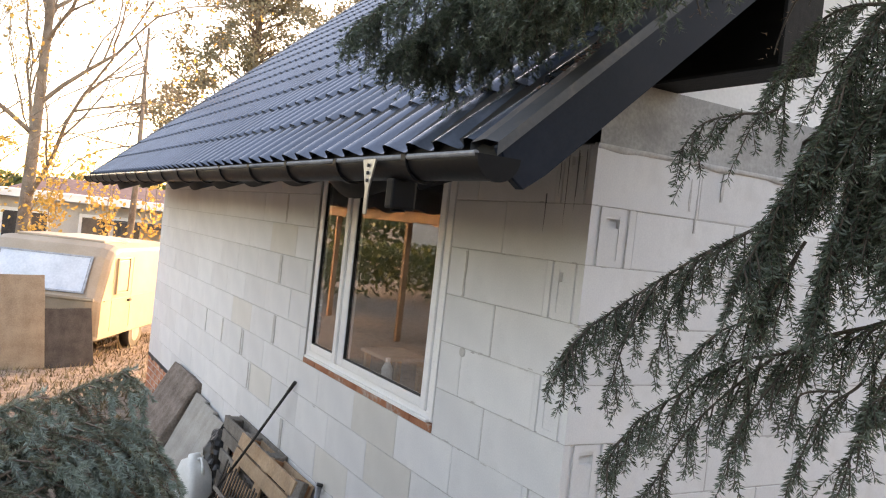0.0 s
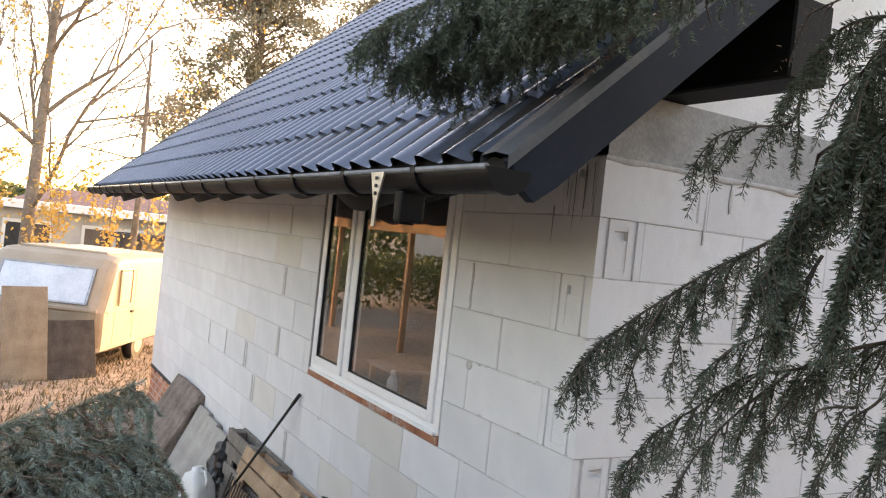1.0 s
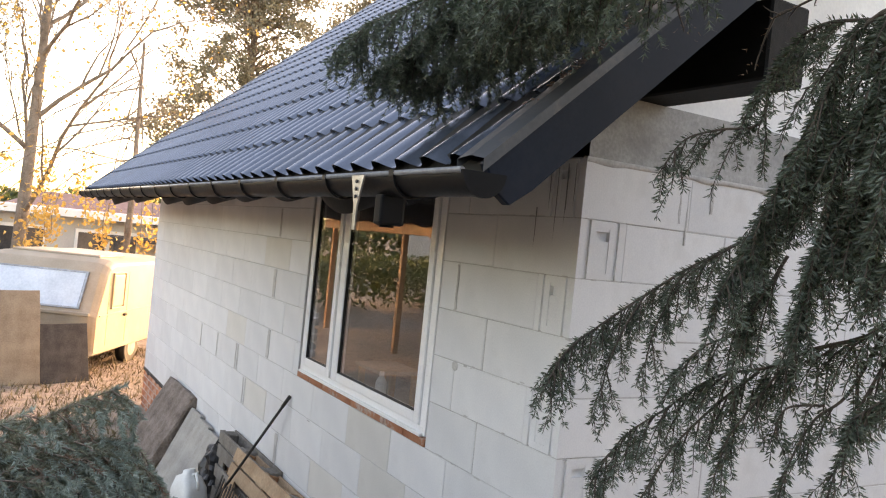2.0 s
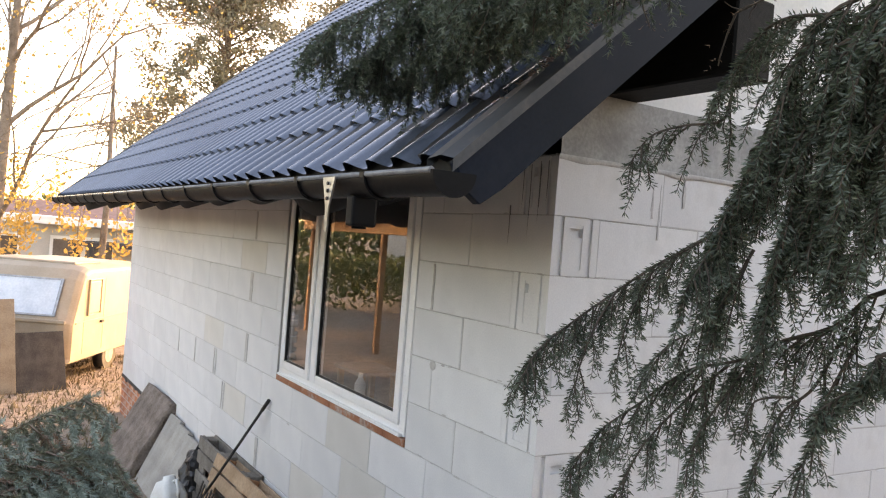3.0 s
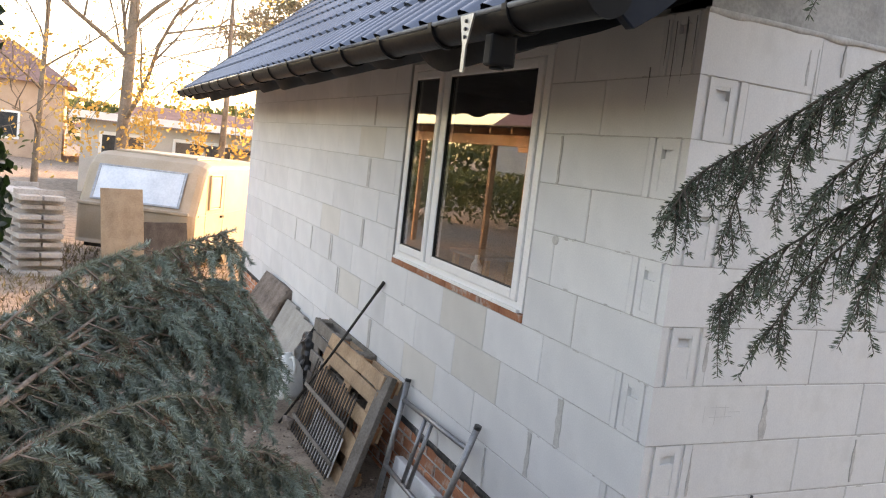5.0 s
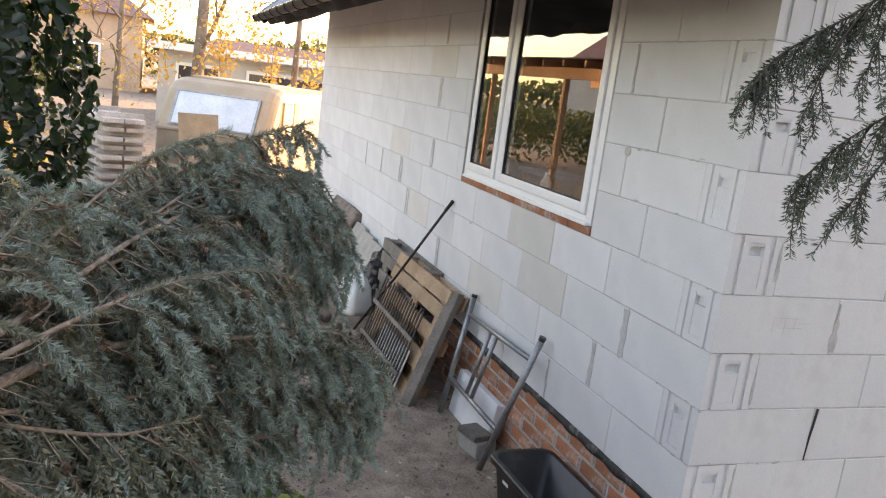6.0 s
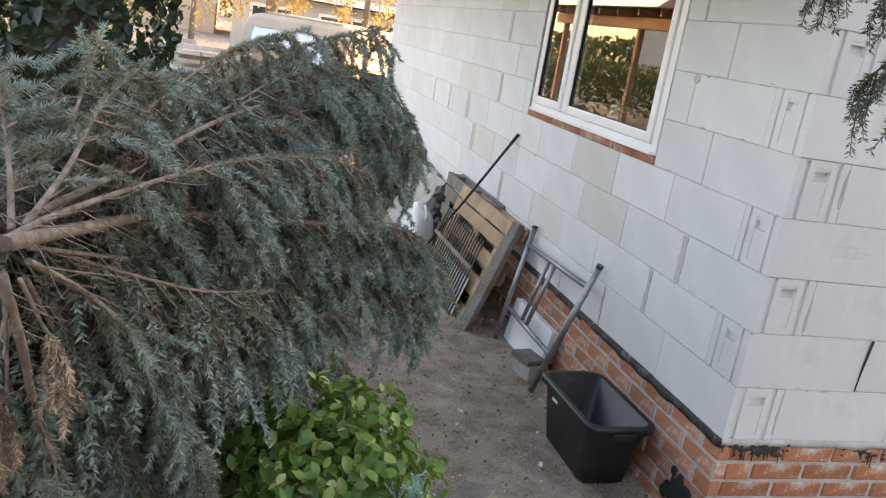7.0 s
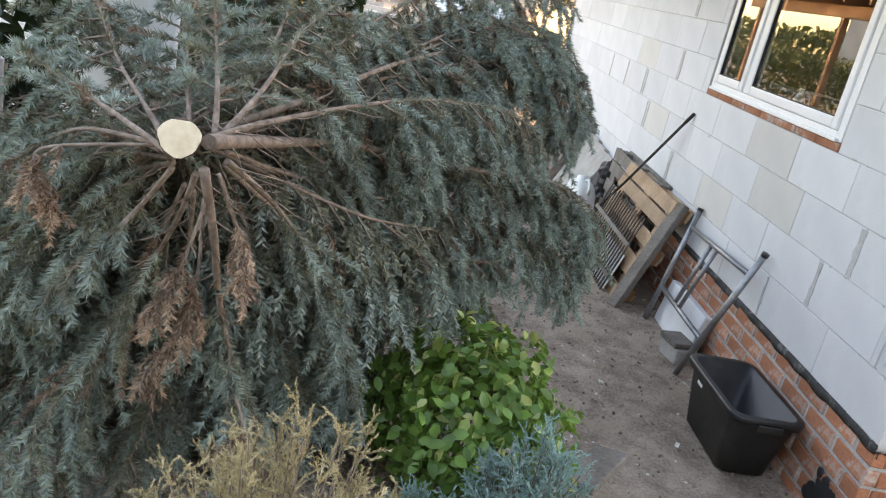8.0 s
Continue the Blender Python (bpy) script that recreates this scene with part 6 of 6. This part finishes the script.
def lumpy_strip(p0, p1, out, z0, z1, deep, step=.03):
    b = bmesh.new()
    p0, p1, out = Vector(p0), Vector(p1), Vector(out)
    k = int((p1 - p0).length / step)
    prev_ring = None
    for i in range(k + 1):
        c = p0.lerp(p1, i / k)
        a = deep * (.35 + .65 * abs(noise.noise((c.x * 9, c.y * 9, 1))) * 2)
        lo = z0 - .02 * max(0, noise.noise((c.x * 5, c.y * 5, 7))) * 2
        ring = [b.verts.new((*(c - out * .02).xy, z1)), b.verts.new((*(c + out * a * .6).xy, z1 - .002)), b.verts.new((*(c + out * a).xy, (lo + z1) / 2)), b.verts.new((*(c + out * a * .4).xy, lo)), b.verts.new((*(c - out * .02).xy, lo))]
        if prev_ring:
            for q in range(5):
                b.faces.new((prev_ring[q], prev_ring[(q + 1) % 5], ring[(q + 1) % 5], ring[q])).smooth = True
        prev_ring = ring
    return b


felt = tagged(part("felt_strip", lumpy_strip((-LEN, 0, 0), (0, 0, 0), (0, -1, 0), ZB - .042, ZB - .002, .007, .016), BITUMEN), "black bitumen felt and mortar squeezed out below the blocks", "felt strip", kind="structure")
tagged(part("felt_strip_gable", lumpy_strip((0, 0, 0), (0, 3.2, 0), (1, 0, 0), ZB - .030, ZB + .003, .013), MORTAR), "thin grey mortar bed below the gable blocks", "mortar bed", kind="structure")

# tar splashes below the mortar bed
bm = bmesh.new()
rs = random.Random(17)
for i in range(26):
    x, z, q = -.17 + rs.gauss(0, .055), .20 + rs.gauss(0, .045), rs.uniform(.018, .045)
    bmesh.ops.create_icosphere(bm, subdivisions=2, radius=1, matrix=pose(x, .002, z) @ Matrix.Diagonal((q * 1.1, .008, q, 1)))
for cy, cz, n in ((.19, .560, 44), (.27, .562, 22), (.10, .566, 14), (.72, .56, 14), (.80, .53, 9)):
    for i in range(n):
        y, z, r = cy + rs.gauss(0, .045), cz + rs.gauss(0, .016), rs.uniform(.004, .012)
        bmesh.ops.create_icosphere(bm, subdivisions=2, radius=1, matrix=pose(.001, y, z) @ Matrix.Diagonal((.005, r * 1.5, r * .8, 1)))
        if i % 4 == 0:
            tube(bm, [(.003, y, z), (.004, y + .002, z - rs.uniform(.02, .06))], .003, .002, 5)
tagged(part("tar_splash", bm, RUBBER), "black tar splashes on the brick plinth", "stain", kind="stuff")
# pencil marks of the masons on two blocks
bm = bmesh.new()
for y, z, l, w in ((.30, 1.43, .12, .002), (.30, 1.47, .10, .002), (.27, 1.41, .002, .07), (.33, 1.40, .002, .08), (.38, 1.42, .002, .06), (.40, 1.45, .06, .002)):
    box(bm, .0002, y, z, .0013, y + l, z + w)
tagged(part("pencil_mark", bm, material("pencil", (0.4, 0.4, 0.4), (0.5, 0.5, 0.5), 9, 0.9, 0, 40)), "faint grey pencil strokes on a wall block", "mark", kind="stuff")

# cracked mortar under the ring beam, runs and smears on the gable
tagged(part("beam_joint", lumpy_strip((0, .0, 0), (0, 4.4, 0), (1, 0, 0), 2.985, 3.008, .010, .022), MORTAR), "rough cracked mortar line under the concrete beam", "mortar bed", kind="structure")
bm = bmesh.new()
rs = random.Random(23)


def smear(y, z0, z1, w):
    left, right = [], []
    k = 8
    for i in range(k):
        f = i / (k - 1)
        ww = w * (.3 + .7 * math.sin(math.pi * min(1, f + .2))) * rs.uniform(.6, 1.3)
        left.append(bm.verts.new((.0025, y - ww / 2 + rs.uniform(-.002, .002), z0 + (z1 - z0) * f)))
        right.append(bm.verts.new((.0025, y + ww / 2 + rs.uniform(-.002, .002), z0 + (z1 - z0) * f)))
    for i in range(k - 1):
        bm.faces.new((left[i], right[i], right[i + 1], left[i + 1]))
    back = [bm.verts.new((-.002, v.co.y, v.co.z)) for v in left + right[::-1]]
    loop = left + right[::-1]
    for i in range(len(loop)):
        bm.faces.new((loop[i], loop[(i + 1) % len(loop)], back[(i + 1) % len(loop)], back[i]))


for y, z0, z1, w in ((.53, 2.79, 2.93, .014), (.575, 2.70, 2.94, .009), (.72, 2.85, 2.98, .02), (.60, 1.33, 1.54, .035), (.235, 1.62, 1.78, .02), (.83, 2.30, 2.50, .02), (1.18, 2.06, 2.26, .03), (1.19, 1.1, 1.3, .02), (.24, 1.10, 1.30, .012), (.235, .63, .82, .012)):
    smear(y, z0, z1, w)
part("gable_smear", bm, MORTAR, smears)
# thin dark runs on the long wall by the corner
bm = bmesh.new()
for x, z0, z1 in ((-.06, 2.80, 2.98), (-.11, 2.72, 2.98), (-.17, 2.66, 2.97), (-.30, 2.62, 2.80), (-.22, 2.78, 2.98)):
    tube(bm, [(x, .001, z1), (x + .002, -.0005, (z0 + z1) / 2), (x - .001, .0005, z0)], .004, .0015, 5)
tagged(part("dark_run", bm, material("dark_run_tone", (0.16, 0.15, 0.14), (0.24, 0.23, 0.22), 9, 0.9, 0.1, 40)), "thin dark runs down the top blocks at the corner", "stain", kind="stuff")
# crumbs of mortar squeezed out along the joints
bm = bmesh.new()
for i in range(240):
    r = rs.randrange(0, 10)
    z = ZB + r * COURSE + rs.gauss(0, .004)
    s_ = rs.uniform(.003, .009)
    if rs.random() < .65:
        x = -rs.random() ** 1.6 * 6.5
        if WX0 - .03 < x < WX1 + .03 and WZ0 - .01 < z < WZ1:
            continue
        m = pose(x, 0, z) @ Matrix.Diagonal((s_ * rs.uniform(1, 4), .0022, s_ * .6, 1))
    else:
        m = pose(0, .02 + 2.4 * rs.random(), z) @ Matrix.Diagonal((.0022, s_ * rs.uniform(1, 4), s_ * .6, 1))
    bmesh.ops.create_icosphere(bm, subdivisions=1, radius=1, matrix=m)
part("mortar_crumb", bm, MORTAR, smears)
